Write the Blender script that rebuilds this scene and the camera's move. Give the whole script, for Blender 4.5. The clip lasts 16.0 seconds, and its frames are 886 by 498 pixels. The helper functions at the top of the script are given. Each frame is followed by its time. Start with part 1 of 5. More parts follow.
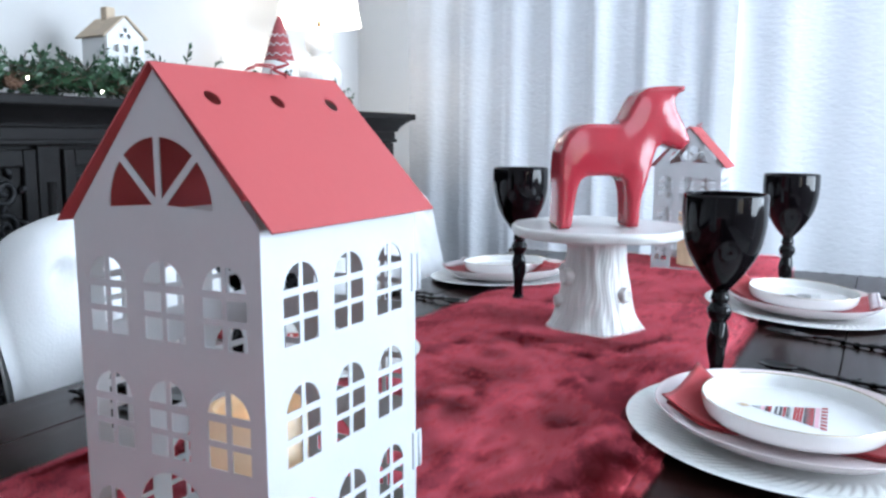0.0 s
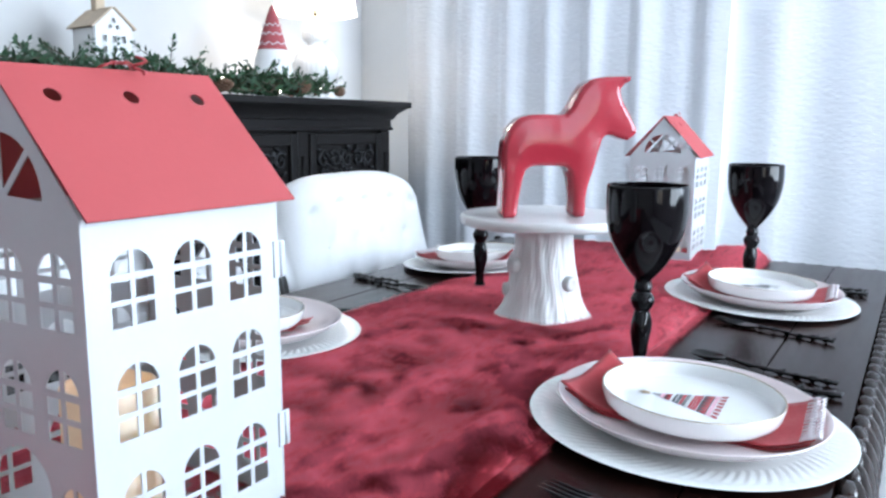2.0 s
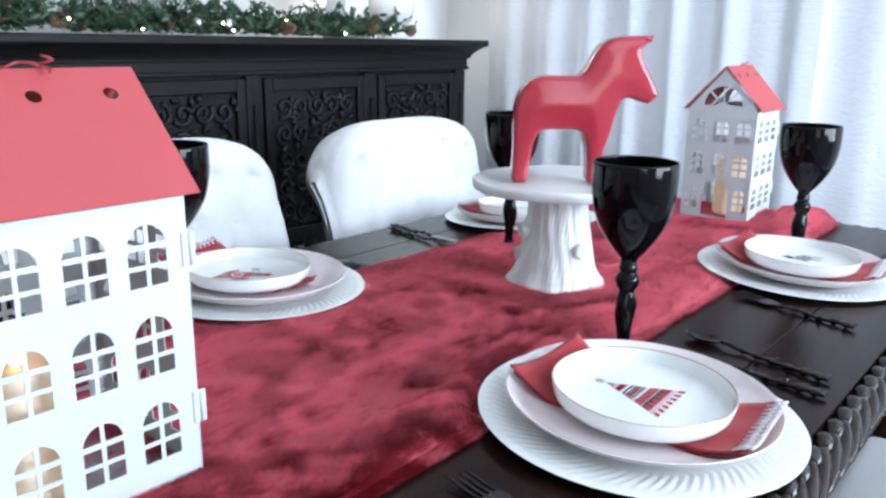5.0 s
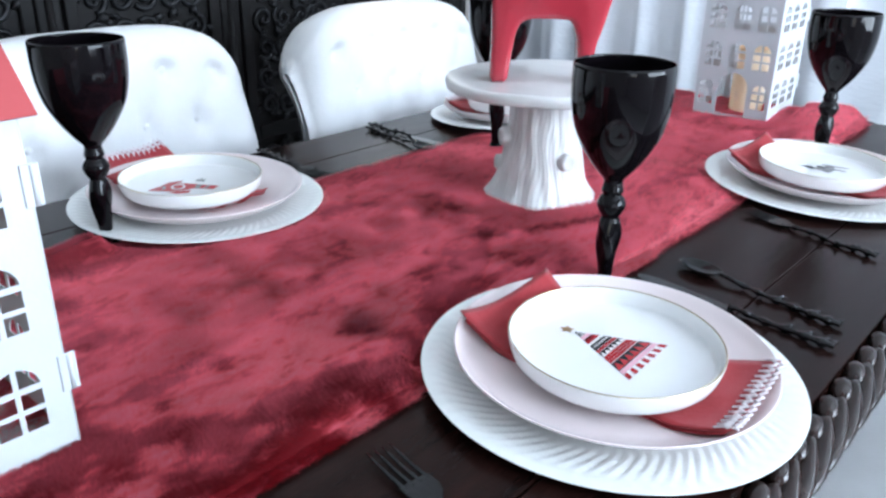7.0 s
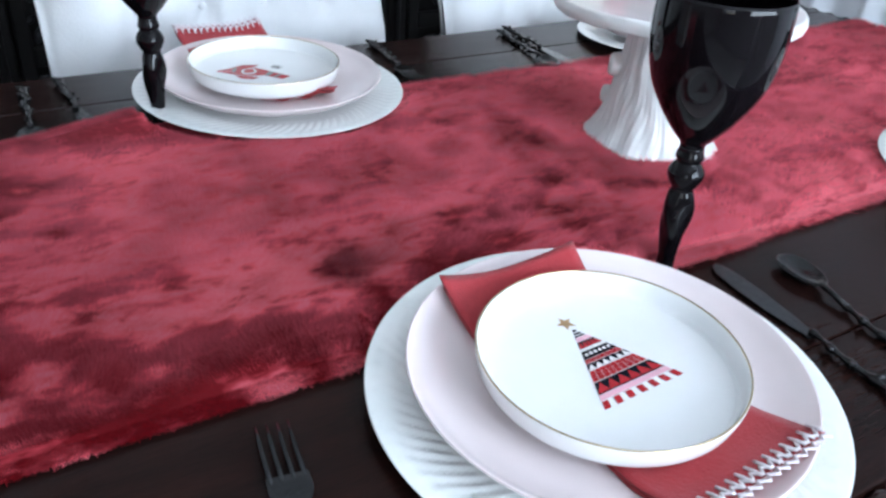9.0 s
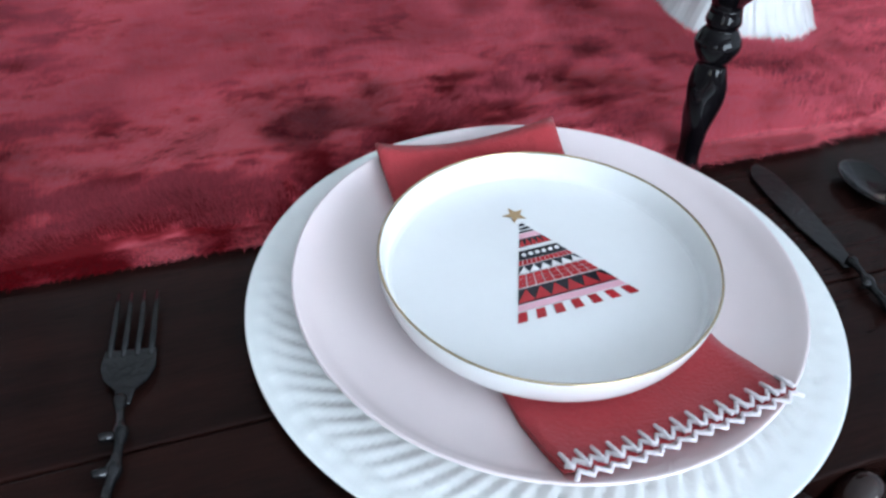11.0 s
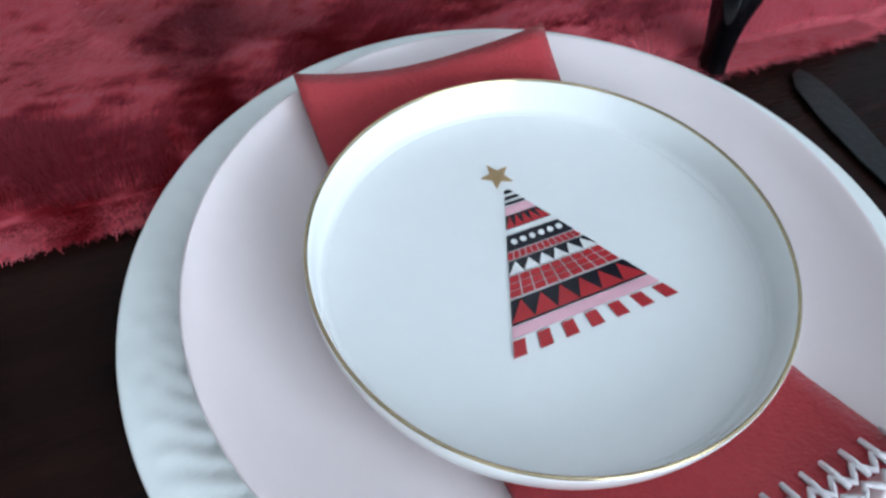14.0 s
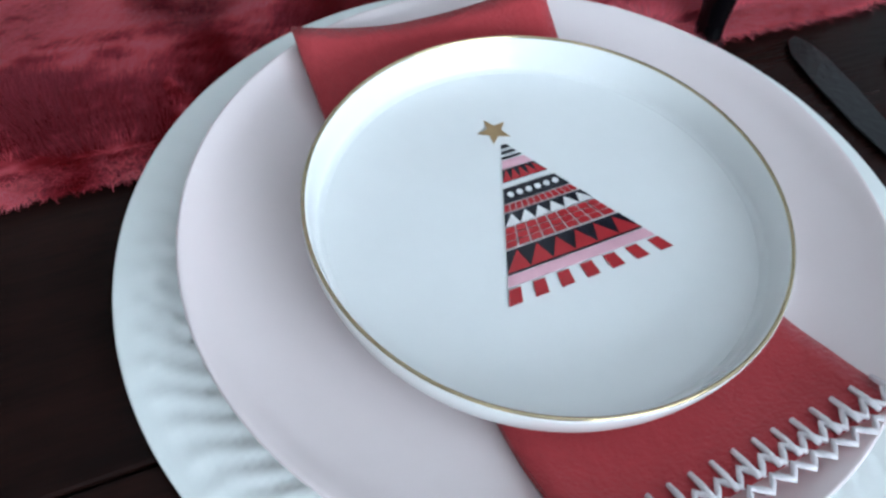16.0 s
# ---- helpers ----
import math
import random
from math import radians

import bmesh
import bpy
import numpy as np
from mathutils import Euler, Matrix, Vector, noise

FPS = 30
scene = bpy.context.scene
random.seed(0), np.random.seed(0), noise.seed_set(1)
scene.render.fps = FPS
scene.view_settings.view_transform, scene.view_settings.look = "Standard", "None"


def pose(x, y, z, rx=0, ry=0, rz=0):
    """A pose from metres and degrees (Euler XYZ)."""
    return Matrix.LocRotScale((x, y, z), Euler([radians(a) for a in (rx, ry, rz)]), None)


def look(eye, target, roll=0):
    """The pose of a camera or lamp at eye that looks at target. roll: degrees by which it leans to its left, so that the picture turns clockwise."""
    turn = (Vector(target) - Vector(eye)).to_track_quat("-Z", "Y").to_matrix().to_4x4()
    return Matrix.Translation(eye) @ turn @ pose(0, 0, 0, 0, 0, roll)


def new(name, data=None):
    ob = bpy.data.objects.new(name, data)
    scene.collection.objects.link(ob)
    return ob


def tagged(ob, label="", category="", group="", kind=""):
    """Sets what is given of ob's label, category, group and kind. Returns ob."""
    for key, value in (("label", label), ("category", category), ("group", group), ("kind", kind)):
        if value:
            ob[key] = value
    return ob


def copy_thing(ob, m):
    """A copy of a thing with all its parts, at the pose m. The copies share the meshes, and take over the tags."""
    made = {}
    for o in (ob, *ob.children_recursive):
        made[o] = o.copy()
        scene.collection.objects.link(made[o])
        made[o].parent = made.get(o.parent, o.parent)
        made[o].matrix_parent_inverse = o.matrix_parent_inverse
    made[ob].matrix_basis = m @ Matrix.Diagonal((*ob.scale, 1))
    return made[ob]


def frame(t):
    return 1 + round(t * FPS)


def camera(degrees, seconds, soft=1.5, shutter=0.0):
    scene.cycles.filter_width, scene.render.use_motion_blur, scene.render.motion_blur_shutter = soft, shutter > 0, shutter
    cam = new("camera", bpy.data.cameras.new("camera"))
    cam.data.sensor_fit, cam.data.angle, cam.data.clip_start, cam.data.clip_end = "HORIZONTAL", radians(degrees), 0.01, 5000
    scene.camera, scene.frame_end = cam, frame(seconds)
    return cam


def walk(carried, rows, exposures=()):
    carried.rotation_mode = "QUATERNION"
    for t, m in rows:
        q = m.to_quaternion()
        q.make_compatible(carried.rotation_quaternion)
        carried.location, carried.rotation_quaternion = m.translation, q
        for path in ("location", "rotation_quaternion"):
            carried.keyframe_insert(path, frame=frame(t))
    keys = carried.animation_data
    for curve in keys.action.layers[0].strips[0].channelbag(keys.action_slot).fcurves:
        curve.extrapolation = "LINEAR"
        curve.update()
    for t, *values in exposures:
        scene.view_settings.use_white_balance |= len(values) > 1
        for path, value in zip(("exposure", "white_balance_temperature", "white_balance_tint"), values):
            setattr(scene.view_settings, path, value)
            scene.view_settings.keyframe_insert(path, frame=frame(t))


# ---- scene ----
cam = camera(57.4, 16.0, 2.6)
PATH = [
    (0, (0.188, 0.087, 1.083), (-0.751, 1.831, 0.804), 0.5),
    (0.5, (0.229, 0.094, 1.085), (-0.733, 1.826, 0.808), 0.6),
    (1, (0.263, 0.105, 1.085), (-0.711, 1.829, 0.804), 0.7),
    (1.5, (0.29, 0.119, 1.086), (-0.699, 1.833, 0.798), 0.9),
    (2, (0.321, 0.133, 1.09), (-0.688, 1.831, 0.778), 0.6),
    (2.5, (0.355, 0.151, 1.095), (-0.694, 1.823, 0.767), 0.5),
    (3, (0.385, 0.168, 1.102), (-0.715, 1.804, 0.766), 0.6),
    (3.5, (0.422, 0.182, 1.122), (-0.73, 1.776, 0.756), 0.6),
    (4, (0.462, 0.191, 1.14), (-0.739, 1.738, 0.737), 0.6),
    (6.5, (0.451, 0.38, 1.154), (-0.788, 1.793, 0.469), -0.1),
    (7, (0.422, 0.413, 1.152), (-0.788, 1.805, 0.379), 0.8),
    (7.5, (0.402, 0.438, 1.151), (-0.8, 1.799, 0.311), 1.8),
    (8, (0.405, 0.492, 1.153), (-0.856, 1.759, 0.254), 2.3),
    (8.5, (0.42, 0.566, 1.15), (-0.934, 1.682, 0.189), 3.3),
    (9, (0.434, 0.638, 1.143), (-1.004, 1.587, 0.127), 4.1),
    (9.5, (0.447, 0.701, 1.136), (-1.047, 1.485, 0.063), 4.5),
    (10, (0.455, 0.745, 1.12), (-1.065, 1.398, -0.005), 3.8),
    (10.2, (0.457, 0.761, 1.112), (-1.063, 1.372, -0.036), 3.4),
    (12.5, (0.323, 0.839, 1.062), (-0.915, 1.425, -0.395), 4.5),
    (13, (0.304, 0.846, 1.053), (-0.889, 1.439, -0.439), 4.7),
    (13.5, (0.295, 0.852, 1.045), (-0.874, 1.439, -0.468), 4.7),
    (14, (0.289, 0.854, 1.042), (-0.857, 1.449, -0.485), 4.8),
    (14.5, (0.286, 0.858, 1.040), (-0.859, 1.455, -0.487), 4.7),
    (15, (0.282, 0.859, 1.039), (-0.854, 1.458, -0.494), 5.1),
    (15.5, (0.281, 0.854, 1.040), (-0.822, 1.465, -0.512), 6.3),
    (16, (0.300, 0.848, 1.033), (-0.820, 1.453, -0.509), 6.1),
]
EXPOSURES = [(0, 0.76, 5650, 8), (4.0, 0.79, 5650, 8), (8.0, 0.77, 5650, 8), (10.0, 0.55, 5650, 8), (12.5, 0.15, 5650, 6), (16.0, 0.12, 5650, 4)]
walk(cam, [(t, look(eye, target, roll)) for t, eye, target, roll in PATH], EXPOSURES)

# ---- light ----
world = bpy.data.worlds.new("world")
scene.world = world
world.use_nodes = True
wn = world.node_tree
sky = wn.nodes.new("ShaderNodeTexSky")
sky.sky_type, sky.sun_disc = "NISHITA", False
sky.sun_elevation, sky.sun_rotation = radians(35), radians(120)
wn.links.new(sky.outputs[0], wn.nodes["Background"].inputs[0])
wn.nodes["Background"].inputs[1].default_value = 0.12


def area_lamp(name, m, sx, sy, watts, color):
    data = bpy.data.lights.new(name, "AREA")
    data.shape, data.size, data.size_y, data.energy, data.color = "RECTANGLE", sx, sy, watts, color
    ob = new(name, data)
    ob.matrix_world = m
    return ob


# daylight in the window openings: two beside the table, one behind the curtains
area_lamp("window_light_east", look((2.27, 1.72, 1.45), (0.0, 1.3, 2.5)), 1.8, 1.5, 80, (0.90, 0.96, 1.0))
area_lamp("window_light_north", look((0.1, 2.9, 1.5), (0.1, 0.0, 1.5)), 2.5, 1.5, 42, (0.92, 0.96, 1.0))
area_lamp("window_light_southeast", look((2.27, -0.95, 1.45), (0.0, 0.2, 1.0)), 1.1, 1.5, 4.0, (0.90, 0.96, 1.0))

# ---- materials ----


def material(name, color, rough=0.5, metal=0.0, color2=None, scale=20.0, fine=0.25, bump=0.0, bump_scale=120.0,
             coat=0.0, sheen=0.0, sub=0.0, glow=None, glow_power=0.0, stretch=(1, 1, 1), rough_vary=0.08, spec=0.5):
    """A principled surface with variation at two scales, and fine relief."""
    m = bpy.data.materials.new(name)
    m.use_nodes = True
    t = m.node_tree
    b = t.nodes["Principled BSDF"]
    b.inputs["Metallic"].default_value = metal
    b.inputs["Coat Weight"].default_value = coat
    b.inputs["Coat Roughness"].default_value = 0.08
    b.inputs["Sheen Weight"].default_value = sheen
    b.inputs["Subsurface Weight"].default_value = sub
    b.inputs["Subsurface Radius"].default_value = (0.02, 0.012, 0.008)
    b.inputs["Subsurface Scale"].default_value = 0.3
    b.inputs["Specular IOR Level"].default_value = spec
    co = t.nodes.new("ShaderNodeTexCoord")
    mp = t.nodes.new("ShaderNodeMapping")
    mp.inputs["Scale"].default_value = stretch
    t.links.new(co.outputs["Object"], mp.inputs["Vector"])
    large = t.nodes.new("ShaderNodeTexNoise")
    large.inputs["Scale"].default_value, large.inputs["Detail"].default_value = scale, 4
    small = t.nodes.new("ShaderNodeTexNoise")
    small.inputs["Scale"].default_value, small.inputs["Detail"].default_value = scale * 9, 3
    for n in (large, small):
        t.links.new(mp.outputs[0], n.inputs["Vector"])
    add = t.nodes.new("ShaderNodeMix")
    add.data_type = "FLOAT"
    add.inputs[0].default_value = fine
    t.links.new(large.outputs["Fac"], add.inputs[2])
    t.links.new(small.outputs["Fac"], add.inputs[3])
    ramp = t.nodes.new("ShaderNodeValToRGB")
    c2 = color2 or tuple(c * 0.86 for c in color)
    ramp.color_ramp.elements[0].position, ramp.color_ramp.elements[1].position = 0.35, 0.65
    ramp.color_ramp.elements[0].color = (*c2, 1)
    ramp.color_ramp.elements[1].color = (*color, 1)
    t.links.new(add.outputs[0], ramp.inputs[0])
    t.links.new(ramp.outputs[0], b.inputs["Base Color"])
    rr = t.nodes.new("ShaderNodeMapRange")
    rr.inputs["To Min"].default_value, rr.inputs["To Max"].default_value = max(0.02, rough - rough_vary), min(1, rough + rough_vary)
    t.links.new(large.outputs["Fac"], rr.inputs["Value"])
    t.links.new(rr.outputs[0], b.inputs["Roughness"])
    if bump:
        bn = t.nodes.new("ShaderNodeTexNoise")
        bn.inputs["Scale"].default_value, bn.inputs["Detail"].default_value = bump_scale, 4
        t.links.new(mp.outputs[0], bn.inputs["Vector"])
        bb = t.nodes.new("ShaderNodeBump")
        bb.inputs["Strength"].default_value, bb.inputs["Distance"].default_value = bump, 0.004
        t.links.new(bn.outputs["Fac"], bb.inputs["Height"])
        t.links.new(bb.outputs[0], b.inputs["Normal"])
    if glow:
        b.inputs["Emission Color"].default_value = (*glow, 1)
        b.inputs["Emission Strength"].default_value = glow_power
    return m


WALL = material("wall_paint", (0.66, 0.655, 0.65), 0.75, color2=(0.63, 0.625, 0.62), scale=3, bump=0.1, bump_scale=180)
# for the unseen south wall: darker tone added to cut bounced light
TAUPE = material("taupe_wall_paint", (0.52, 0.50, 0.48), 0.75, color2=(0.49, 0.47, 0.45), scale=3, bump=0.1, bump_scale=180)
CEILING = material("ceiling_paint", (0.8, 0.8, 0.8), 0.85, scale=3)
FLOOR = material("floor_tile", (0.62, 0.62, 0.60), 0.3, color2=(0.52, 0.52, 0.51), scale=6)
GROUT = material("tile_grout", (0.35, 0.34, 0.33), 0.9, scale=30)
CURTAIN = material("curtain_cloth", (0.69, 0.70, 0.73), 0.8, color2=(0.66, 0.67, 0.70), scale=14, bump=0.4, bump_scale=48, sheen=0.2, stretch=(1, 1, 2.2))
PAINT = material("white_joinery", (0.8, 0.8, 0.8), 0.45, scale=8)
WOOD = material("dark_table_wood", (0.020, 0.0075, 0.0058), 0.22, spec=0.09, color2=(0.008, 0.0038, 0.0032), scale=9, fine=0.4, bump=0.06, bump_scale=60, stretch=(6, 0.7, 6))
CARVED = material("carved_edge_wood", (0.026, 0.011, 0.008), 0.13, color2=(0.009, 0.005, 0.0045), scale=45, fine=0.4, bump=0.15, bump_scale=90)
EBONY = material("ebony_cabinet_wood", (0.011, 0.0095, 0.0095), 0.5, spec=0.2, color2=(0.006, 0.0055, 0.0055), scale=10, fine=0.4, bump=0.15, bump_scale=60, stretch=(3, 0.6, 3))
RELIEF = material("carved_relief_wood", (0.018, 0.018, 0.020), 0.4, spec=0.25, color2=(0.009, 0.009, 0.010), scale=40, bump=0.2)
LEATHER = material("white_leather", (0.86, 0.86, 0.86), 0.42, color2=(0.82, 0.82, 0.82), scale=18, bump=0.18, bump_scale=260)
LEG = material("dark_chair_leg", (0.03, 0.02, 0.017), 0.35, scale=20)
TIN = material("white_painted_metal", (0.56, 0.58, 0.60), 0.45, color2=(0.535, 0.555, 0.575), scale=25, bump=0.03, bump_scale=300)
ROOF = material("red_painted_metal", (0.42, 0.066, 0.07), 0.6, color2=(0.40, 0.060, 0.064), scale=18, bump=0.03, bump_scale=300)
WIRE = material("red_wire", (0.42, 0.05, 0.06), 0.4, scale=60)
LACQUER = material("red_lacquer", (0.40, 0.032, 0.050), 0.16, color2=(0.36, 0.027, 0.043), scale=14, coat=0.3, bump=0.35, bump_scale=16)
BLACK_GLASS = material("black_glass", (0.004, 0.003, 0.004), 0.07, scale=20, rough_vary=0.03, spec=0.24)
BLACK_METAL = material("black_metal", (0.009, 0.009, 0.010), 0.15, color2=(0.007, 0.007, 0.008), scale=80, bump=0.12, bump_scale=220, metal=0.2)
CERAMIC = material("white_ceramic", (0.83, 0.83, 0.82), 0.16, color2=(0.80, 0.80, 0.79), scale=16, coat=0.3, rough_vary=0.05)
STONEWARE = material("white_relief_ceramic", (0.74, 0.73, 0.715), 0.3, color2=(0.68, 0.67, 0.655), scale=30, coat=0.2, rough_vary=0.05)
CHARGER = material("white_charger_glaze", (0.84, 0.86, 0.84), 0.22, color2=(0.81, 0.83, 0.81), scale=24, coat=0.2)
PINK = material("blush_ceramic", (0.80, 0.70, 0.695), 0.2, color2=(0.78, 0.68, 0.675), scale=14, coat=0.3, rough_vary=0.05)
GOLD = material("gold_rim", (0.60, 0.49, 0.30), 0.14, metal=1.0, scale=60)
INK_BLACK = material("black_print", (0.012, 0.012, 0.02), 0.2, scale=60)
INK_RED = material("red_print", (0.42, 0.028, 0.035), 0.2, scale=60)
INK_PINK = material("pink_print", (0.78, 0.45, 0.52), 0.2, scale=60)
INK_WHITE = material("white_print", (0.80, 0.79, 0.78), 0.2, scale=60)
INK_GOLD = material("gold_print", (0.55, 0.38, 0.20), 0.3, metal=0.7, scale=60)
INK_GREY = material("grey_print", (0.25, 0.24, 0.24), 0.25, scale=60)
NAPKIN = material("red_linen", (0.38, 0.030, 0.038), 0.85, color2=(0.33, 0.025, 0.032), scale=26, fine=0.5, bump=0.35, bump_scale=520, sheen=0.15)
THREAD = material("white_thread", (0.80, 0.74, 0.76), 0.8, scale=80, bump=0.3, bump_scale=700)
# the wax's faint emission stands in for flame light soaking through it
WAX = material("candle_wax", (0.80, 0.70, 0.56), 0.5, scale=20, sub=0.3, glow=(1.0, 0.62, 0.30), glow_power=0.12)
FLAME = material("flame", (1.0, 0.7, 0.35), 0.5, glow=(1.0, 0.55, 0.2), glow_power=4.0)
NEEDLE = material("fir_needles", (0.055, 0.125, 0.055), 0.5, color2=(0.020, 0.055, 0.030), scale=30, fine=0.5)
TWIG = material("twig_bark", (0.09, 0.06, 0.04), 0.8, scale=50)
CONE = material("pine_cone", (0.16, 0.09, 0.055), 0.7, scale=60)
BERRY = material("silver_bauble", (0.7, 0.7, 0.7), 0.25, metal=0.8, scale=60)
BULB = material("fairy_bulb", (1.0, 0.9, 0.75), 0.4, glow=(1.0, 0.86, 0.62), glow_power=12.0)
SHADE = material("lamp_shade_cloth", (0.80, 0.77, 0.72), 0.8, scale=30, glow=(1.0, 0.88, 0.72), glow_power=2.0)
HOOD = material("muted_red_cloth", (0.40, 0.085, 0.095), 0.7, color2=(0.34, 0.07, 0.08), scale=40)
BEIGE = material("beige_roof_paint", (0.62, 0.50, 0.36), 0.7, color2=(0.52, 0.42, 0.31), scale=40, bump=0.2)


def fur_material():
    m = bpy.data.materials.new("plush_fur")
    m.use_nodes = True
    t = m.node_tree
    b = t.nodes["Principled BSDF"]
    b.inputs["Roughness"].default_value = 0.5
    b.inputs["Metallic"].default_value = 0.1
    b.inputs["Specular Tint"].default_value = (1.0, 0.30, 0.34, 1)
    b.inputs["Sheen Weight"].default_value = 1.0
    b.inputs["Sheen Roughness"].default_value = 0.32
    b.inputs["Sheen Tint"].default_value = (1.0, 0.18, 0.24, 1)
    b.inputs["Specular IOR Level"].default_value = 0.12
    co = t.nodes.new("ShaderNodeTexCoord")
    n1 = t.nodes.new("ShaderNodeTexNoise")
    n1.inputs["Scale"].default_value, n1.inputs["Detail"].default_value = 7.5, 6
    n1.inputs["Distortion"].default_value = 0.4
    n2 = t.nodes.new("ShaderNodeTexNoise")
    n2.inputs["Scale"].default_value, n2.inputs["Detail"].default_value = 38, 7
    n2.inputs["Distortion"].default_value = 0.7
    brush = t.nodes.new("ShaderNodeMapping")
    brush.inputs["Scale"].default_value = (1.5, 0.55, 1.0)
    brush.inputs["Rotation"].default_value = (0, 0, 0.35)
    t.links.new(co.outputs["Object"], brush.inputs["Vector"])
    t.links.new(co.outputs["Object"], n1.inputs["Vector"])
    t.links.new(brush.outputs[0], n2.inputs["Vector"])
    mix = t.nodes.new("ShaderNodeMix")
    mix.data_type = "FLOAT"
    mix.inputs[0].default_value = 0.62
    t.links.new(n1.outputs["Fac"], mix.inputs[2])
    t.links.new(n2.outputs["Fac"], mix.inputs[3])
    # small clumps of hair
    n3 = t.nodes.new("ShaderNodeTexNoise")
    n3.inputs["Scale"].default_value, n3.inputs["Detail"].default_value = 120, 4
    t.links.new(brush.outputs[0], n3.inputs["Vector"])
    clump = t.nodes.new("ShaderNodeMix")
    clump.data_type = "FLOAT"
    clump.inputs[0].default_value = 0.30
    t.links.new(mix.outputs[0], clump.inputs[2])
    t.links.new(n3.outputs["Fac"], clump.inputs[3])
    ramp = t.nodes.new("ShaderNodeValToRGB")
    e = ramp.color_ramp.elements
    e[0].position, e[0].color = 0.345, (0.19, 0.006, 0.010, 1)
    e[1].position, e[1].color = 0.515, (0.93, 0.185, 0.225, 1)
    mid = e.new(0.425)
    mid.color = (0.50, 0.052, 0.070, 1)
    # turned-over pile is coloured darker, standing in for the shade on it
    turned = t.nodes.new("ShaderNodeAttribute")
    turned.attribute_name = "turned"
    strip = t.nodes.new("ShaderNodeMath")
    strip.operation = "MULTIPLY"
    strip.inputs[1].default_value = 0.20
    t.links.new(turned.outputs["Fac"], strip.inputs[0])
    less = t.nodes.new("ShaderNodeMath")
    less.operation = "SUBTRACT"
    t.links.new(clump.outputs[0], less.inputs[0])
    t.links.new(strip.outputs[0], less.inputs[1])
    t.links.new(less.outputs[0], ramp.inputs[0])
    geo = t.nodes.new("ShaderNodeNewGeometry")
    hsv = t.nodes.new("ShaderNodeHueSaturation")
    mr = t.nodes.new("ShaderNodeMapRange")
    mr.inputs["To Min"].default_value, mr.inputs["To Max"].default_value = 0.70, 1.30
    t.links.new(geo.outputs["Random Per Island"], mr.inputs["Value"])
    t.links.new(mr.outputs[0], hsv.inputs["Value"])
    t.links.new(ramp.outputs[0], hsv.inputs["Color"])
    # colour rises from root to tip, painting in the shade deep in the pile
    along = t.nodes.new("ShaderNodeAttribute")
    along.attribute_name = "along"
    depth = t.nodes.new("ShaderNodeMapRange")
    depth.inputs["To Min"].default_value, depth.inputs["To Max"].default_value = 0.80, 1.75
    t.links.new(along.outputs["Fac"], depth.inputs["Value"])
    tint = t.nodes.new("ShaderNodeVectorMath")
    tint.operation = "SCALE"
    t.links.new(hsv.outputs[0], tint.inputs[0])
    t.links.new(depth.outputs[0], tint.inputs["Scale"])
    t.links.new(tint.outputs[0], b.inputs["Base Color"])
    nap = t.nodes.new("ShaderNodeAttribute")
    nap.attribute_name = "nap"
    t.links.new(nap.outputs["Vector"], b.inputs["Normal"])
    thin = t.nodes.new("ShaderNodeBsdfTranslucent")
    t.links.new(tint.outputs[0], thin.inputs["Color"])
    fibre = t.nodes.new("ShaderNodeMixShader")
    fibre.inputs[0].default_value = 0.10
    t.links.new(b.outputs[0], fibre.inputs[1])
    t.links.new(thin.outputs[0], fibre.inputs[2])
    t.links.new(fibre.outputs[0], t.nodes["Material Output"].inputs[0])
    return m



def see_through(m, amount):
    """Lets part of the light pass through a thin cloth."""
    t = m.node_tree
    b, out = t.nodes["Principled BSDF"], t.nodes["Material Output"]
    tr = t.nodes.new("ShaderNodeBsdfTranslucent")
    tr.inputs[0].default_value = (0.85, 0.87, 0.9, 1)
    mix = t.nodes.new("ShaderNodeMixShader")
    mix.inputs[0].default_value = amount
    t.links.new(b.outputs[0], mix.inputs[1])
    t.links.new(tr.outputs[0], mix.inputs[2])
    t.links.new(mix.outputs[0], out.inputs[0])


see_through(CURTAIN, 0.15)
see_through(SHADE, 0.5)
for node in CURTAIN.node_tree.nodes:
    if node.type == "BUMP":
        node.inputs["Distance"].default_value = 0.010

FUR = fur_material()

# ---- building helpers ----


def thing(name, m, label, category, group="", kind=""):
    ob = new(name)
    ob.matrix_world = m
    ob.empty_display_size = 0.05
    return tagged(ob, label, category, group, kind)


def part(name, mesh, mat, parent=None, label="", m=None):
    """Links a mesh or bmesh as one object under a thing or a part."""
    if isinstance(mesh, bmesh.types.BMesh):
        data = bpy.data.meshes.new(name)
        mesh.to_mesh(data)
        mesh.free()
        mesh = data
    if mat and not mesh.materials:
        mesh.materials.append(mat)
    ob = new(name, mesh)
    if parent:
        ob.parent = parent
    if m is not None:
        ob.matrix_basis = m
    if label:
        ob["label"] = label
    return ob


def pydata(verts, faces, smooth=True):
    me = bpy.data.meshes.new("mesh")
    me.from_pydata([tuple(v) for v in verts], [], faces)
    if smooth:
        me.polygons.foreach_set("use_smooth", [True] * len(me.polygons))
    me.update()
    return me


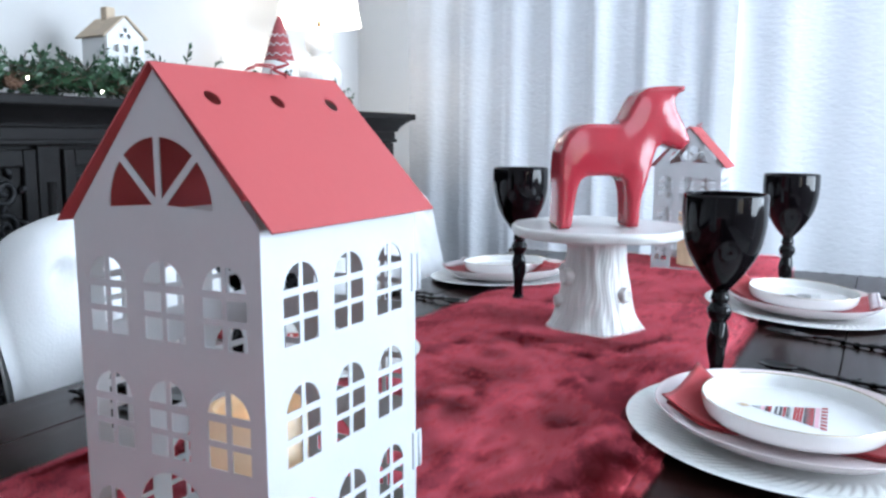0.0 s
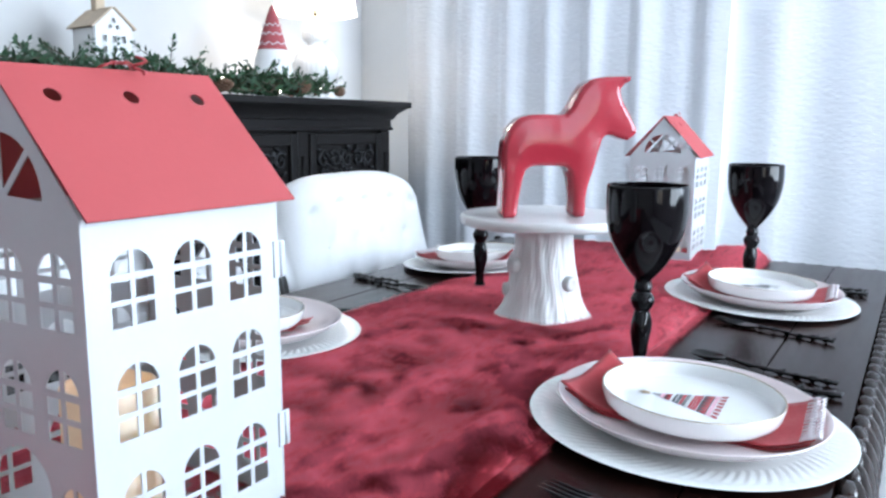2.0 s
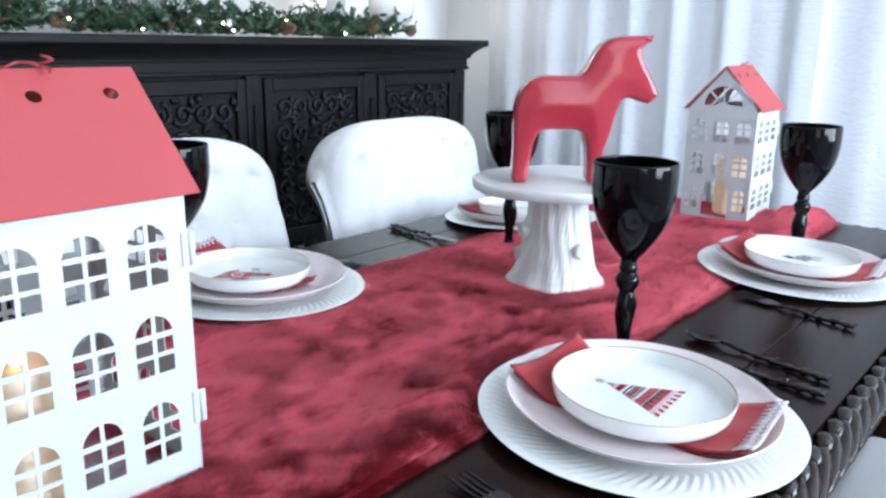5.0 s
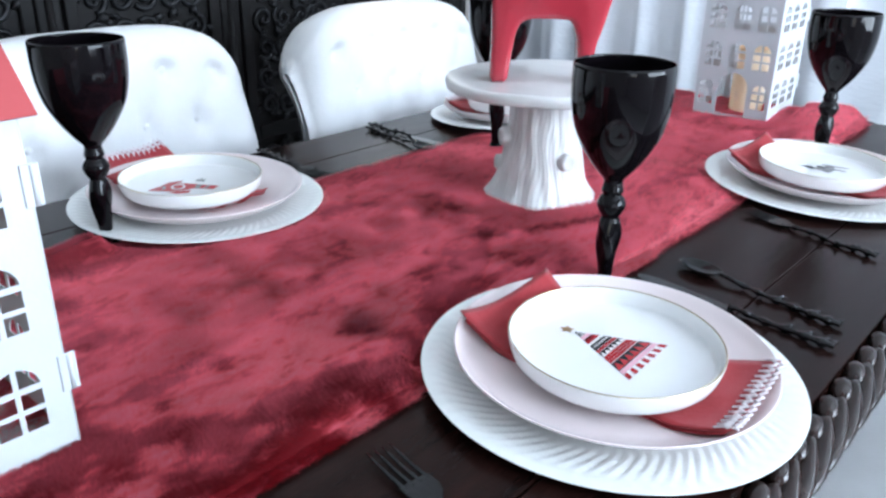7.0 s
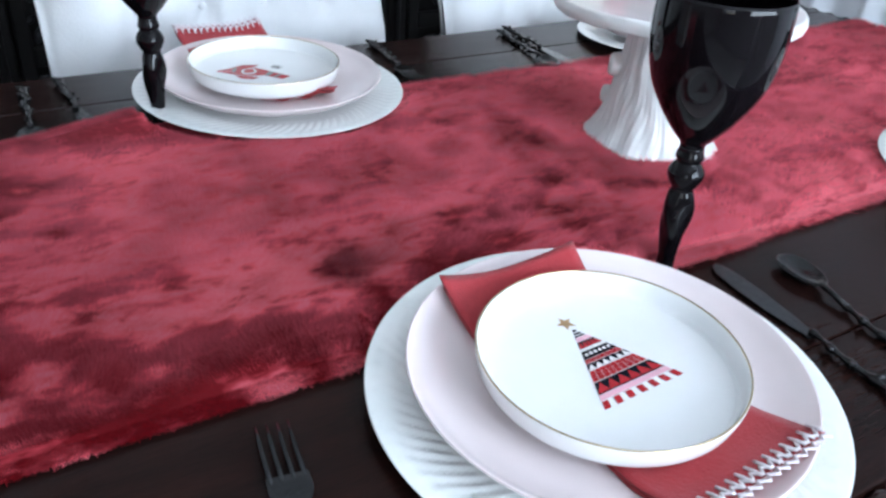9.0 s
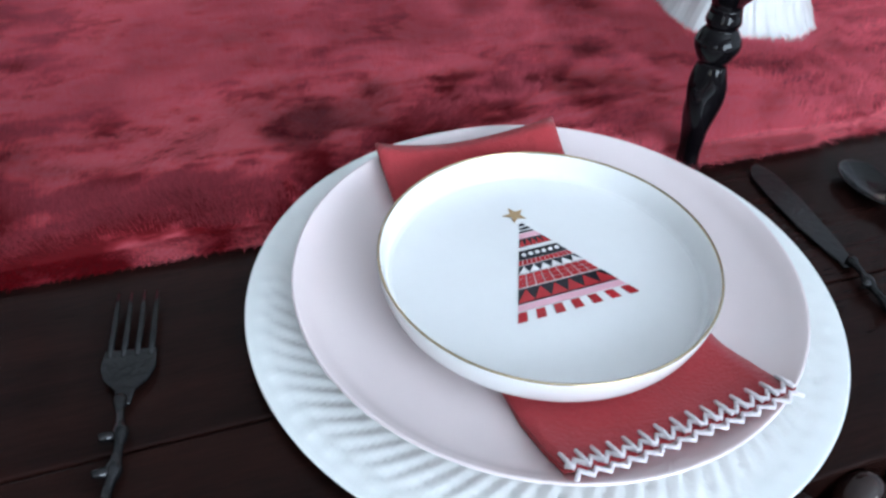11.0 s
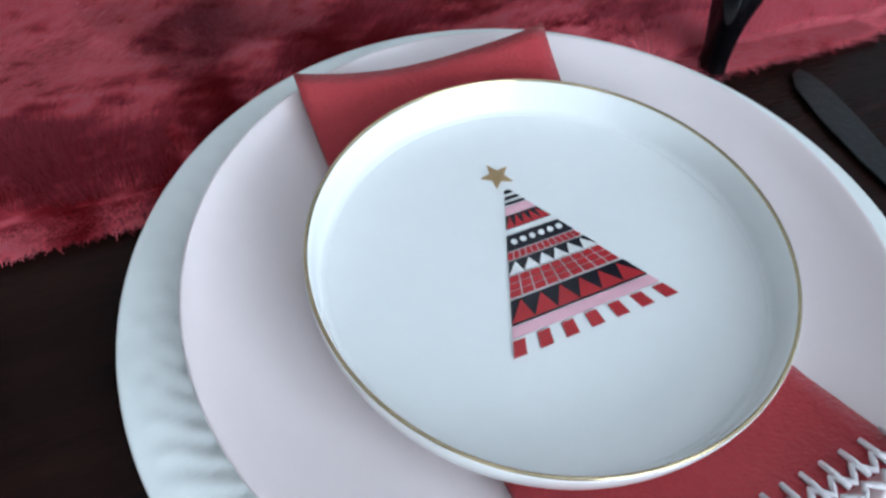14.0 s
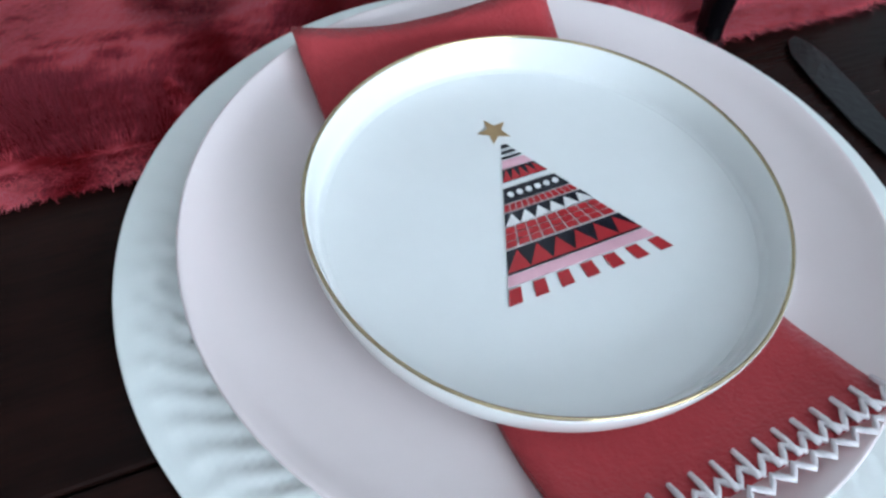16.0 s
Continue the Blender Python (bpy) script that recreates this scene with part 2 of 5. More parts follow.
def box(x0, x1, y0, y1, z0, z1, bevel=0.003, segments=2):
    bm = bmesh.new()
    bmesh.ops.create_cube(bm, size=1)
    for v in bm.verts:
        v.co = ((x0 + x1) / 2 + v.co.x * (x1 - x0), (y0 + y1) / 2 + v.co.y * (y1 - y0), (z0 + z1) / 2 + v.co.z * (z1 - z0))
    if bevel:
        bmesh.ops.bevel(bm, geom=bm.edges[:], offset=min(bevel, 0.45 * min(x1 - x0, y1 - y0, z1 - z0)), segments=segments, affect="EDGES", profile=0.5)
    return bm


def lathe(profile, segs=64, shift=None, smooth=True):
    """Turns (r, z) points round the z axis; shift(a, r, z, i) may move each ring point, giving r, z."""
    verts, faces = [], []
    n = len(profile)
    for i, (r, z) in enumerate(profile):
        for k in range(segs):
            a = 2 * math.pi * k / segs
            rr, zz = shift(a, r, z, i) if shift else (r, z)
            verts.append((rr * math.cos(a), rr * math.sin(a), zz))
    for i in range(n - 1):
        for k in range(segs):
            k2 = (k + 1) % segs
            faces.append((i * segs + k, i * segs + k2, (i + 1) * segs + k2, (i + 1) * segs + k))
    return pydata(verts, faces, smooth)


def smooth_profile(points, per=6):
    """A rounded line through (r, z) points."""
    p = [points[0], *points, points[-1]]
    out = []
    for i in range(1, len(p) - 2):
        for k in range(per):
            u = k / per
            q = []
            for c in (0, 1):
                a, b, cc, d = p[i - 1][c], p[i][c], p[i + 1][c], p[i + 2][c]
                q.append(0.5 * (2 * b + (cc - a) * u + (2 * a - 5 * b + 4 * cc - d) * u * u + (3 * b - a - 3 * cc + d) * u ** 3))
            out.append((max(q[0], 0.0), q[1]))
    out.append(points[-1])
    return out


def tube(path, radius, sides=8, closed=False):
    """A tube along points; radius is a number or one per point."""
    pts = [Vector(p) for p in path]
    n = len(pts)
    rad = radius if hasattr(radius, "__len__") else [radius] * n
    verts, faces = [], []
    side = None
    for i, p in enumerate(pts):
        a, b = pts[max(i - 1, 0)], pts[min(i + 1, n - 1)]
        if closed:
            a, b = pts[i - 1], pts[(i + 1) % n]
        d = (b - a).normalized()
        if side is None:
            side = d.orthogonal().normalized()
        side = (side - d * side.dot(d)).normalized()
        up = d.cross(side)
        for k in range(sides):
            w = 2 * math.pi * k / sides
            verts.append(p + (side * math.cos(w) + up * math.sin(w)) * rad[i])
    last = n if closed else n - 1
    for i in range(last):
        j = (i + 1) % n
        for k in range(sides):
            k2 = (k + 1) % sides
            faces.append((i * sides + k, i * sides + k2, j * sides + k2, j * sides + k))
    if not closed:
        faces.append(tuple(range(sides))[::-1])
        faces.append(tuple((n - 1) * sides + k for k in range(sides)))
    return pydata(verts, faces)


def merged(meshes):
    """One bmesh out of several meshes."""
    out = bmesh.new()
    for me in meshes:
        out.from_mesh(me)
    return out


def plate_of(outlines, thick, bevel=0.0, inset=False):
    """A flat sheet in the xy plane: the first outline with the others cut out of it, thick along z from 0."""
    cu = bpy.data.curves.new("sheet", "CURVE")
    cu.dimensions, cu.fill_mode, cu.extrude = "2D", "BOTH", max(thick / 2 - bevel, 0)
    cu.bevel_depth, cu.bevel_resolution = bevel, (5 if inset else 2)
    cu.offset = -bevel if inset else 0.0
    for o in outlines:
        sp = cu.splines.new("POLY")
        sp.points.add(len(o) - 1)
        for pt, (x, y) in zip(sp.points, o):
            pt.co = (x, y, 0, 1)
        sp.use_cyclic_u = True
    ob = bpy.data.objects.new("sheet", cu)
    me = bpy.data.meshes.new_from_object(ob)
    bpy.data.objects.remove(ob)
    bpy.data.curves.remove(cu)
    me.transform(Matrix.Translation((0, 0, thick / 2)))
    me.materials.clear()
    bm = bmesh.new()
    bm.from_mesh(me)
    bmesh.ops.remove_doubles(bm, verts=bm.verts[:], dist=1e-6)
    bm.to_mesh(me)
    bm.free()
    return me


def ellipsoid(rx, ry, rz, segs=16, rings=10):
    bm = bmesh.new()
    bmesh.ops.create_uvsphere(bm, u_segments=segs, v_segments=rings, radius=1)
    for v in bm.verts:
        v.co = (v.co.x * rx, v.co.y * ry, v.co.z * rz)
    for f in bm.faces:
        f.smooth = True
    return bm


def moved(me, m):
    me.transform(m)
    return me


# ---- the room ----
WX, EX, SY, NY, TOP = -1.76, 2.4, -2.3, 2.95, 2.6


def slab(name, x0, x1, y0, y1, z0, z1, mat, label, category):
    return tagged(part(name, box(x0, x1, y0, y1, z0, z1, 0), mat), label, category, "", "structure")


slab("wall_west", WX - 0.12, WX, SY, NY, 0, TOP, WALL, "plain off-white painted wall behind the cabinet", "wall")
for x0, x1, z0, z1 in ((WX - 0.12, -1.2, 0, TOP), (1.4, EX + 0.12, 0, TOP), (-1.2, 1.4, 0, 0.7), (-1.2, 1.4, 2.3, TOP)):
    slab("wall_north", x0, x1, NY, NY + 0.12, z0, z1, WALL, "off-white painted wall round the curtained window", "wall")
# east wall with two window openings
slab("wall_east", EX, EX + 0.12, SY, -1.5, 0, TOP, WALL, "off-white painted wall beside the window", "wall")
slab("wall_east", EX, EX + 0.12, -0.4, 0.8, 0, TOP, WALL, "off-white painted wall between the windows", "wall")
slab("wall_east", EX, EX + 0.12, -1.5, -0.4, 0, 0.65, WALL, "off-white painted wall under the window", "wall")
slab("wall_east", EX, EX + 0.12, -1.5, -0.4, 2.25, TOP, WALL, "off-white painted wall above the window", "wall")
slab("wall_east", EX, EX + 0.12, 2.65, NY, 0, TOP, WALL, "off-white painted wall beside the window", "wall")
slab("wall_east", EX, EX + 0.12, 0.8, 2.65, 0, 0.65, WALL, "off-white painted wall under the window", "wall")
slab("wall_east", EX, EX + 0.12, 0.8, 2.65, 2.25, TOP, WALL, "off-white painted wall above the window", "wall")
slab("wall_south", WX - 0.12, EX + 0.12, SY - 0.12, SY, 0, TOP, TAUPE, "unseen wall in plain light taupe, toned to cut bounced light", "wall")
slab("ceiling", WX - 0.12, EX + 0.12, SY - 0.12, NY + 0.12, TOP, TOP + 0.1, CEILING, "plain white ceiling", "ceiling")


def window(name, m, width):
    win = thing(name, m, "white-framed window with two panes", "window", kind="structure")
    h0, h1, w = 0.65, 2.25, width / 2
    for x0, x1, z0, z1 in ((-w, -w + 0.06, h0, h1), (w - 0.06, w, h0, h1), (-0.025, 0.025, h0 + 0.06, h1 - 0.06), (-w + 0.06, w - 0.06, h0, h0 + 0.06), (-w + 0.06, w - 0.06, h1 - 0.06, h1)):
        part("window_frame", box(x0, x1, -0.03, 0.03, z0, z1, 0.004), PAINT, win)
    return win


window("window_1", pose(EX + 0.06, 1.725, 0, 0, 0, 90), 1.85)
window("window_3", pose(0.1, NY + 0.06, 0), 2.6)
window("window_2", pose(EX + 0.06, -0.95, 0, 0, 0, 90), 1.1)

# floor of pale square tiles
floor = tagged(part("floor", box(WX - 0.12, EX + 0.12, SY - 0.12, NY + 0.12, -0.1, -0.004, 0), GROUT), "pale stone tile floor with grey joints", "floor", "", "structure")
tile = pydata(*(lambda b: ([v.co[:] for v in b.verts], [[v.index for v in f.verts] for f in b.faces]))(box(-0.2975, 0.2975, -0.2975, 0.2975, -0.01, 0, 0.003, 1)), smooth=False)
tile.materials.append(FLOOR)
for i in range(7):
    for j in range(9):
        part("tile", tile, None, floor, m=pose(WX + 0.3 + 0.6 * i, SY + 0.3 + 0.6 * j, 0))


# curtains along the north wall: one gathered sheet each
def curtain(x0, x1, seed, pitch=0.205, deep=1.0):
    rng = random.Random(seed)
    n, rows = 150, 14
    verts, faces = [], []
    ph = [rng.uniform(0, 6.28) for _ in range(3)]
    for layer in (0, 0.004):
        for r in range(rows + 1):
            z = 0.03 + (2.45 - 0.03) * r / rows
            for i in range(n + 1):
                u = i / n
                x = x0 + (x1 - x0) * u
                s = (x - x0) / pitch * 2 * math.pi * (1 + 0.12 * math.sin(3 * x + ph[1]))
                w = math.sin(s + ph[0] + 0.9 * math.sin(x * 2.3 + ph[1]))
                y = deep * 0.012 * math.copysign(abs(w) ** 0.8, w) + deep * 0.005 * math.sin(2.1 * s + ph[2] + 0.15 * z) + 0.006 * math.sin(z * 3 + x * 9)
                verts.append((x + 0.01 * math.sin(z * 1.3 + s), 2.76 + y + layer + 0.03 * (seed % 4 == 1), z))
    m1 = (rows + 1) * (n + 1)
    for la in (0, 1):
        for r in range(rows):
            for i in range(n):
                a = la * m1 + r * (n + 1) + i
                q = (a, a + 1, a + n + 2, a + n + 1)
                faces.append(q if la == 0 else q[::-1])
    top = thing("curtain", pose(0, 0, 0), "white embossed floor-length curtain hanging in soft folds", "curtain", "curtains")
    part("cloth", pydata(verts, faces), CURTAIN, top)
    return top


curtain(-1.42, -0.225, 3, 0.19, 0.8)
curtain(-0.25, 1.03, 5, 0.34, 0.75)
curtain(0.99, 2.3, 9)
rod = thing("curtain_rod", pose(0, 0, 0), "white metal curtain rod above the curtains", "curtain rod")
part("rod", tube([(-1.5, 2.76, 2.48), (0.5, 2.76, 2.48), (2.36, 2.76, 2.48)], 0.014, 12), PAINT, rod)
for bx in (-1.45, 0.4, 2.3):
    part("bracket", box(bx - 0.01, bx + 0.01, 2.75, NY, 2.46, 2.48, 0.002), PAINT, rod)

# ---- dining table ----
TZ = 0.765
TX0, TX1, TY0, TY1 = -0.70, 0.275, -0.25, 2.20


def dining_table():
    t = thing("dining_table", pose(0, 0, 0), "dark brown wooden dining table with a carved rope edge", "table")
    xs = [TX0, -0.585, -0.31, -0.04, 0.158, TX1]
    for a, b in zip(xs, xs[1:]):
        part("plank", box(a + 0.0006, b - 0.0006, TY0, TY1, TZ - 0.03, TZ, 0.0016), WOOD, t)
    part("subframe", box(TX0 + 0.02, TX1 - 0.02, TY0 + 0.02, TY1 - 0.02, TZ - 0.06, TZ - 0.032, 0), WOOD, t)
    # moulding behind the carving
    for n, b in (("edge_moulding", (TX1, TX1 + 0.020, TY0 - 0.02, TY1 + 0.02)), ("edge_moulding", (TX0 - 0.020, TX0, TY0 - 0.02, TY1 + 0.02)),
                 ("edge_moulding", (TX0, TX1, TY1, TY1 + 0.020)), ("edge_moulding", (TX0, TX1, TY0 - 0.020, TY0))):
        part(n, box(*b, TZ - 0.058, TZ - 0.026, 0.006, 3), CARVED, t)
    for n, b in (("apron", (TX1 - 0.06, TX1 - 0.035, TY0 + 0.05, TY1 - 0.05)), ("apron", (TX0 + 0.035, TX0 + 0.06, TY0 + 0.05, TY1 - 0.05)),
                 ("apron", (TX0 + 0.06, TX1 - 0.06, TY1 - 0.075, TY1 - 0.05)), ("apron", (TX0 + 0.06, TX1 - 0.06, TY0 + 0.05, TY0 + 0.075))):
        part(n, box(*b, TZ - 0.16, TZ - 0.06, 0.004), WOOD, t)
    prof = smooth_profile([(0.0, 0), (0.05, 0), (0.055, 0.03), (0.035, 0.06), (0.045, 0.1), (0.07, 0.2), (0.075, 0.3), (0.05, 0.4), (0.035, 0.44), (0.06, 0.47), (0.06, 0.5), (0.04, 0.52), (0.05, 0.61), (0.0, 0.61)], 4)
    leg = lathe(prof, 24)
    for lx in (TX0 + 0.09, TX1 - 0.09):
        for ly in (TY0 + 0.11, TY1 - 0.11):
            part("leg", leg, WOOD, t, m=pose(lx, ly, 0))
            part("leg_block", box(lx - 0.05, lx + 0.05, ly - 0.05, ly + 0.05, 0.605, TZ - 0.058, 0.004), WOOD, t)
    # carved lobes, slanting along the edge
    lobe = bpy.data.meshes.new("carved_lobe")
    bm = ellipsoid(0.0170, 0.0180, 0.0255, 18, 12)
    for v in bm.verts:
        v.co.x *= 1 - 0.34 * math.exp(-((v.co.y - 0.004) / 0.0042) ** 2) + 0.12 * math.cos(v.co.z * 120)
        v.co.y += 1.25 * v.co.z - 0.5 * v.co.x + 0.006 * math.sin(v.co.z * 110)
    bm.to_mesh(lobe)
    bm.free()
    lobe.materials.append(CARVED)
    bead = bpy.data.meshes.new("carved_bead")
    bm = ellipsoid(0.0105, 0.0130, 0.0085, 12, 8)
    for v in bm.verts:
        v.co.z += 0.35 * v.co.y
    bm.to_mesh(bead)
    bm.free()
    bead.materials.append(CARVED)
    step = 0.039
    k = int((TY1 - TY0 + 0.03) / step)
    for i in range(k + 1):
        y = TY0 - 0.012 + i * step
        part("carved_lobe", lobe, None, t, m=pose(TX1 + 0.016, y, TZ - 0.0265))
        part("carved_lobe", lobe, None, t, m=pose(TX0 - 0.016, y, TZ - 0.0365, 0, 0, 180))
        part("carved_bead", bead, None, t, m=pose(TX1 + 0.009, y + 0.019, TZ - 0.0085, 0, 0, 12))
    for i in range(int((TX1 - TX0) / step) + 1):
        part("carved_lobe", lobe, None, t, m=pose(TX0 + i * step, TY1 + 0.016, TZ - 0.0265, 0, 0, 90))
    return t


dining_table()

# ---- fur runner ----
RX0, RX1, RY0, RY1 = -0.49, 0.018, -0.2, 2.17


def fur_height(x, y):
    """The upper side of the runner's pile above the table."""
    n = noise.noise((x * 5, y * 5, 0)) * 0.5 + noise.noise((x * 13, y * 13, 4)) * 0.35 + noise.noise((x * 30, y * 30, 8)) * 0.15
    d = min(x - RX0, RX1 - x, RY1 - y, y - RY0)
    edge = max(0.0, min(1.0, d / 0.025)) ** 0.5
    h = 0.008 + 0.007 * n
    h += 0.022 * math.exp(-((x - RX0 - 0.020) / 0.024) ** 2 - ((y - 0.82) / 0.10) ** 2)
    h += 0.014 * math.exp(-((x - RX1 + 0.05) / 0.04) ** 2) * (0.5 + noise.noise((y * 4, 1, 1)))
    if y > 2.02:
        h += 0.02 * min(1.0, (y - 2.02) / 0.08) * (0.4 if x < -0.1 else 1.0)
    for cx, cy in ((0.1235, 0.9866), (-0.5265, 0.990), (0.075, 1.690), (-0.530, 1.722)):
        r = math.hypot(x - cx, y - cy)
        if r < 0.185:
            rise = 0.030 * abs(x - cx)
            h = min(h, 0.001 + rise + 0.010 * max(0.0, (r - 0.170) / 0.015))
    return max(0.0015, h * edge)


# stretches of pile stroked the other way, with shade painted in: from, to, half width, strength
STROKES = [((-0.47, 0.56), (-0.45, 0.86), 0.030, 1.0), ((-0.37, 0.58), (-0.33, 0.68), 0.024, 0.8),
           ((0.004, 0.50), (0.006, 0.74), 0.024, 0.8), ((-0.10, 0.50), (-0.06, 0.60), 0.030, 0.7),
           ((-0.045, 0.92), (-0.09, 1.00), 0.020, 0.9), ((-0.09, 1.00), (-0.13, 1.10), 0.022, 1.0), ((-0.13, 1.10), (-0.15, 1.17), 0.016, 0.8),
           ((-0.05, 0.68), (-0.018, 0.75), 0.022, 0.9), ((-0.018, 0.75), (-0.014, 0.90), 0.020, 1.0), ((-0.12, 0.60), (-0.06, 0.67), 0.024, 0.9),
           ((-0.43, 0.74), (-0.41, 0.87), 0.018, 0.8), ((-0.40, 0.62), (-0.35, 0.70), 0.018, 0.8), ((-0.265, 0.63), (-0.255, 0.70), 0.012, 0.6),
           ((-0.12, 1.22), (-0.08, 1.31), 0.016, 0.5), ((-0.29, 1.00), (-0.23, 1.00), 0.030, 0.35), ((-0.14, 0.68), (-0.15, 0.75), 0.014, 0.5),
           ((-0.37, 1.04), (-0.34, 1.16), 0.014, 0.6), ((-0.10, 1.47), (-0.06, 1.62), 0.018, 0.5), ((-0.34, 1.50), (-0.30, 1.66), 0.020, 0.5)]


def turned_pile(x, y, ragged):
    """How far the pile is turned over, and its colour shaded, at points of the cloth, 0 to 1."""
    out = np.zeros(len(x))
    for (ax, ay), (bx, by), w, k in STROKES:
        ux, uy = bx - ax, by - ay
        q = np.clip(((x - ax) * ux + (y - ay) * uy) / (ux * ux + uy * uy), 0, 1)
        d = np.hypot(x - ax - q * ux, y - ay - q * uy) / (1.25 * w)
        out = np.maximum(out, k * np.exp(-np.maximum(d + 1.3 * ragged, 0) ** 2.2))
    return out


def runner():
    top = thing("table_runner", pose(0, 0, TZ), "long dark red plush fur runner lying along the table", "table runner")
    nx, ny = 72, 320
    verts, faces = [], []
    for j in range(ny + 1):
        for i in range(nx + 1):
            x, y = RX0 + (RX1 - RX0) * i / nx, RY0 + (RY1 - RY0) * j / ny
            wob = 0.006 * noise.noise((0, y * 9, 3 if i < nx / 2 else 7)) * abs(2 * i / nx - 1) ** 4
            verts.append((x + wob, y, fur_height(x, y)))
    for j in range(ny):
        for i in range(nx):
            a = j * (nx + 1) + i
            faces.append((a, a + 1, a + nx + 2, a + nx + 1))
    cloth = pydata(verts, faces)
    nap = cloth.attributes.new("nap", "FLOAT_VECTOR", "POINT")
    nap.data.foreach_set("vector", np.tile(np.array([0, 0, 1], dtype=np.float32), len(verts)))
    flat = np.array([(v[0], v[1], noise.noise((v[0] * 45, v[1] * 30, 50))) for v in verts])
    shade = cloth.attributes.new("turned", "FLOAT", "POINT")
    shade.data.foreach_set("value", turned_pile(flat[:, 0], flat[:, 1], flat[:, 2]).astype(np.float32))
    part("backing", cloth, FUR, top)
    # pile: single tapering hairs whose lean drifts over the cloth
    rng = np.random.default_rng(7)
    count = 1200000
    u = rng.random(count)
    # more hairs where the cloth is seen from near
    v = np.where(rng.random(count) < 0.62, 0.12 + 0.40 * rng.random(count), rng.random(count))
    x = RX0 + (RX1 - RX0) * u
    y = 0.30 + (RY1 - 0.30) * v
    gx, gy = 72, 300
    field = np.zeros((gx + 1, gy + 1, 5))
    for i in range(gx + 1):
        for j in range(gy + 1):
            px, py = RX0 + (RX1 - RX0) * i / gx, 0.30 + (RY1 - 0.30) * j / gy
            field[i, j] = (fur_height(px, py), noise.noise((px * 6, py * 6, 20)), noise.noise((px * 6, py * 6, 30)), noise.noise((px * 22, py * 22, 40)), noise.noise((px * 45, py * 30, 50)))
    ii, jj = np.minimum((u * gx).astype(int), gx - 1), np.minimum((v * gy).astype(int), gy - 1)
    fu, fv = u * gx - ii, v * gy - jj
    f = (field[ii, jj] * ((1 - fu) * (1 - fv))[:, None] + field[ii + 1, jj] * (fu * (1 - fv))[:, None]
         + field[ii, jj + 1] * ((1 - fu) * fv)[:, None] + field[ii + 1, jj + 1] * (fu * fv)[:, None])
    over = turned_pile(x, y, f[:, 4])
    ang = 2.3 + 0.8 * f[:, 1] * 3.14 + 1.4 * f[:, 3] + 1.3 * f[:, 4] + 1.7 * over + rng.normal(0, 0.30, count)
    lean = 0.95 + 0.5 * f[:, 2] + rng.normal(0, 0.15, count)
    lean = np.clip(lean, 0.45, 1.35)
    # hairs at the rim lean outward
    near = np.minimum(x - RX0, RX1 - x)
    rim = near < 0.012
    ang = np.where(rim & (x - RX0 < 0.012), math.pi + rng.normal(0, 0.5, count), np.where(rim, rng.normal(0, 0.5, count), ang))
    lean = np.where(rim, 1.15 + rng.normal(0, 0.15, count), lean)
    length = 0.0105 * (0.65 + 0.6 * rng.random(count))
    length = length * (1 + 0.25 * np.clip((0.02 - near) / 0.02, 0, 1) * np.clip((y - 0.95) / 0.2, -1, 1))
    for cx, cy in ((0.1235, 0.9866), (-0.5265, 0.990), (0.075, 1.690), (-0.530, 1.722)):
        under = np.hypot(x - cx, y - cy) < 0.176
        length = np.where(under, 0.0025, length)
    dirx, diry, dirz = np.sin(lean) * np.cos(ang), np.sin(lean) * np.sin(ang), np.maximum(np.cos(lean), 0.12)
    wide = 0.00030 + 0.00022 * rng.random(count)
    wa = ang - 1.5708 + rng.normal(0, 0.35, count)
    wx, wy = np.cos(wa) * wide, np.sin(wa) * wide
    z = np.maximum(f[:, 0] - 0.002, 0.0005)
    co = np.empty((count, 3, 3))
    co[:, 0] = np.stack([x - wx, y - wy, z], 1)
    co[:, 1] = np.stack([x + wx, y + wy, z], 1)
    co[:, 2] = np.stack([x + dirx * length, y + diry * length, z + dirz * length], 1)
    me = bpy.data.meshes.new("pile")
    me.vertices.add(count * 3)
    me.vertices.foreach_set("co", co.reshape(-1))
    me.loops.add(count * 3)
    me.loops.foreach_set("vertex_index", np.arange(count * 3))
    me.polygons.add(count)
    me.polygons.foreach_set("loop_start", np.arange(0, count * 3, 3))
    me.update()
    me.validate()
    k = 0.75
    up = np.stack([dirx * k, diry * k, np.full(count, 1.0)], 1)
    up /= np.linalg.norm(up, axis=1)[:, None]
    nap = me.attributes.new("nap", "FLOAT_VECTOR", "POINT")
    nap.data.foreach_set("vector", np.repeat(up, 3, axis=0).astype(np.float32).reshape(-1))
    # 0 at the root, 1 at the tip, for the painted root shade
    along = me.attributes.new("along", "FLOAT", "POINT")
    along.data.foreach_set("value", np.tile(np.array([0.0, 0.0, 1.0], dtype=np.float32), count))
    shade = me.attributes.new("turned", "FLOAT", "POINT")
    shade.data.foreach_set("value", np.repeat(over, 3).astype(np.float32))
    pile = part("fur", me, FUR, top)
    pile["kind"] = "stuff"
    return top


runner()

# ---- place settings ----


def flat_shapes(name, shapes, mat, parent, z, thick=0.00025):
    """Printed shapes: thin sheets lying on the glaze."""
    return part(name, merged([plate_of([s], thick) for s in shapes]), mat, parent, m=pose(0, 0, z))


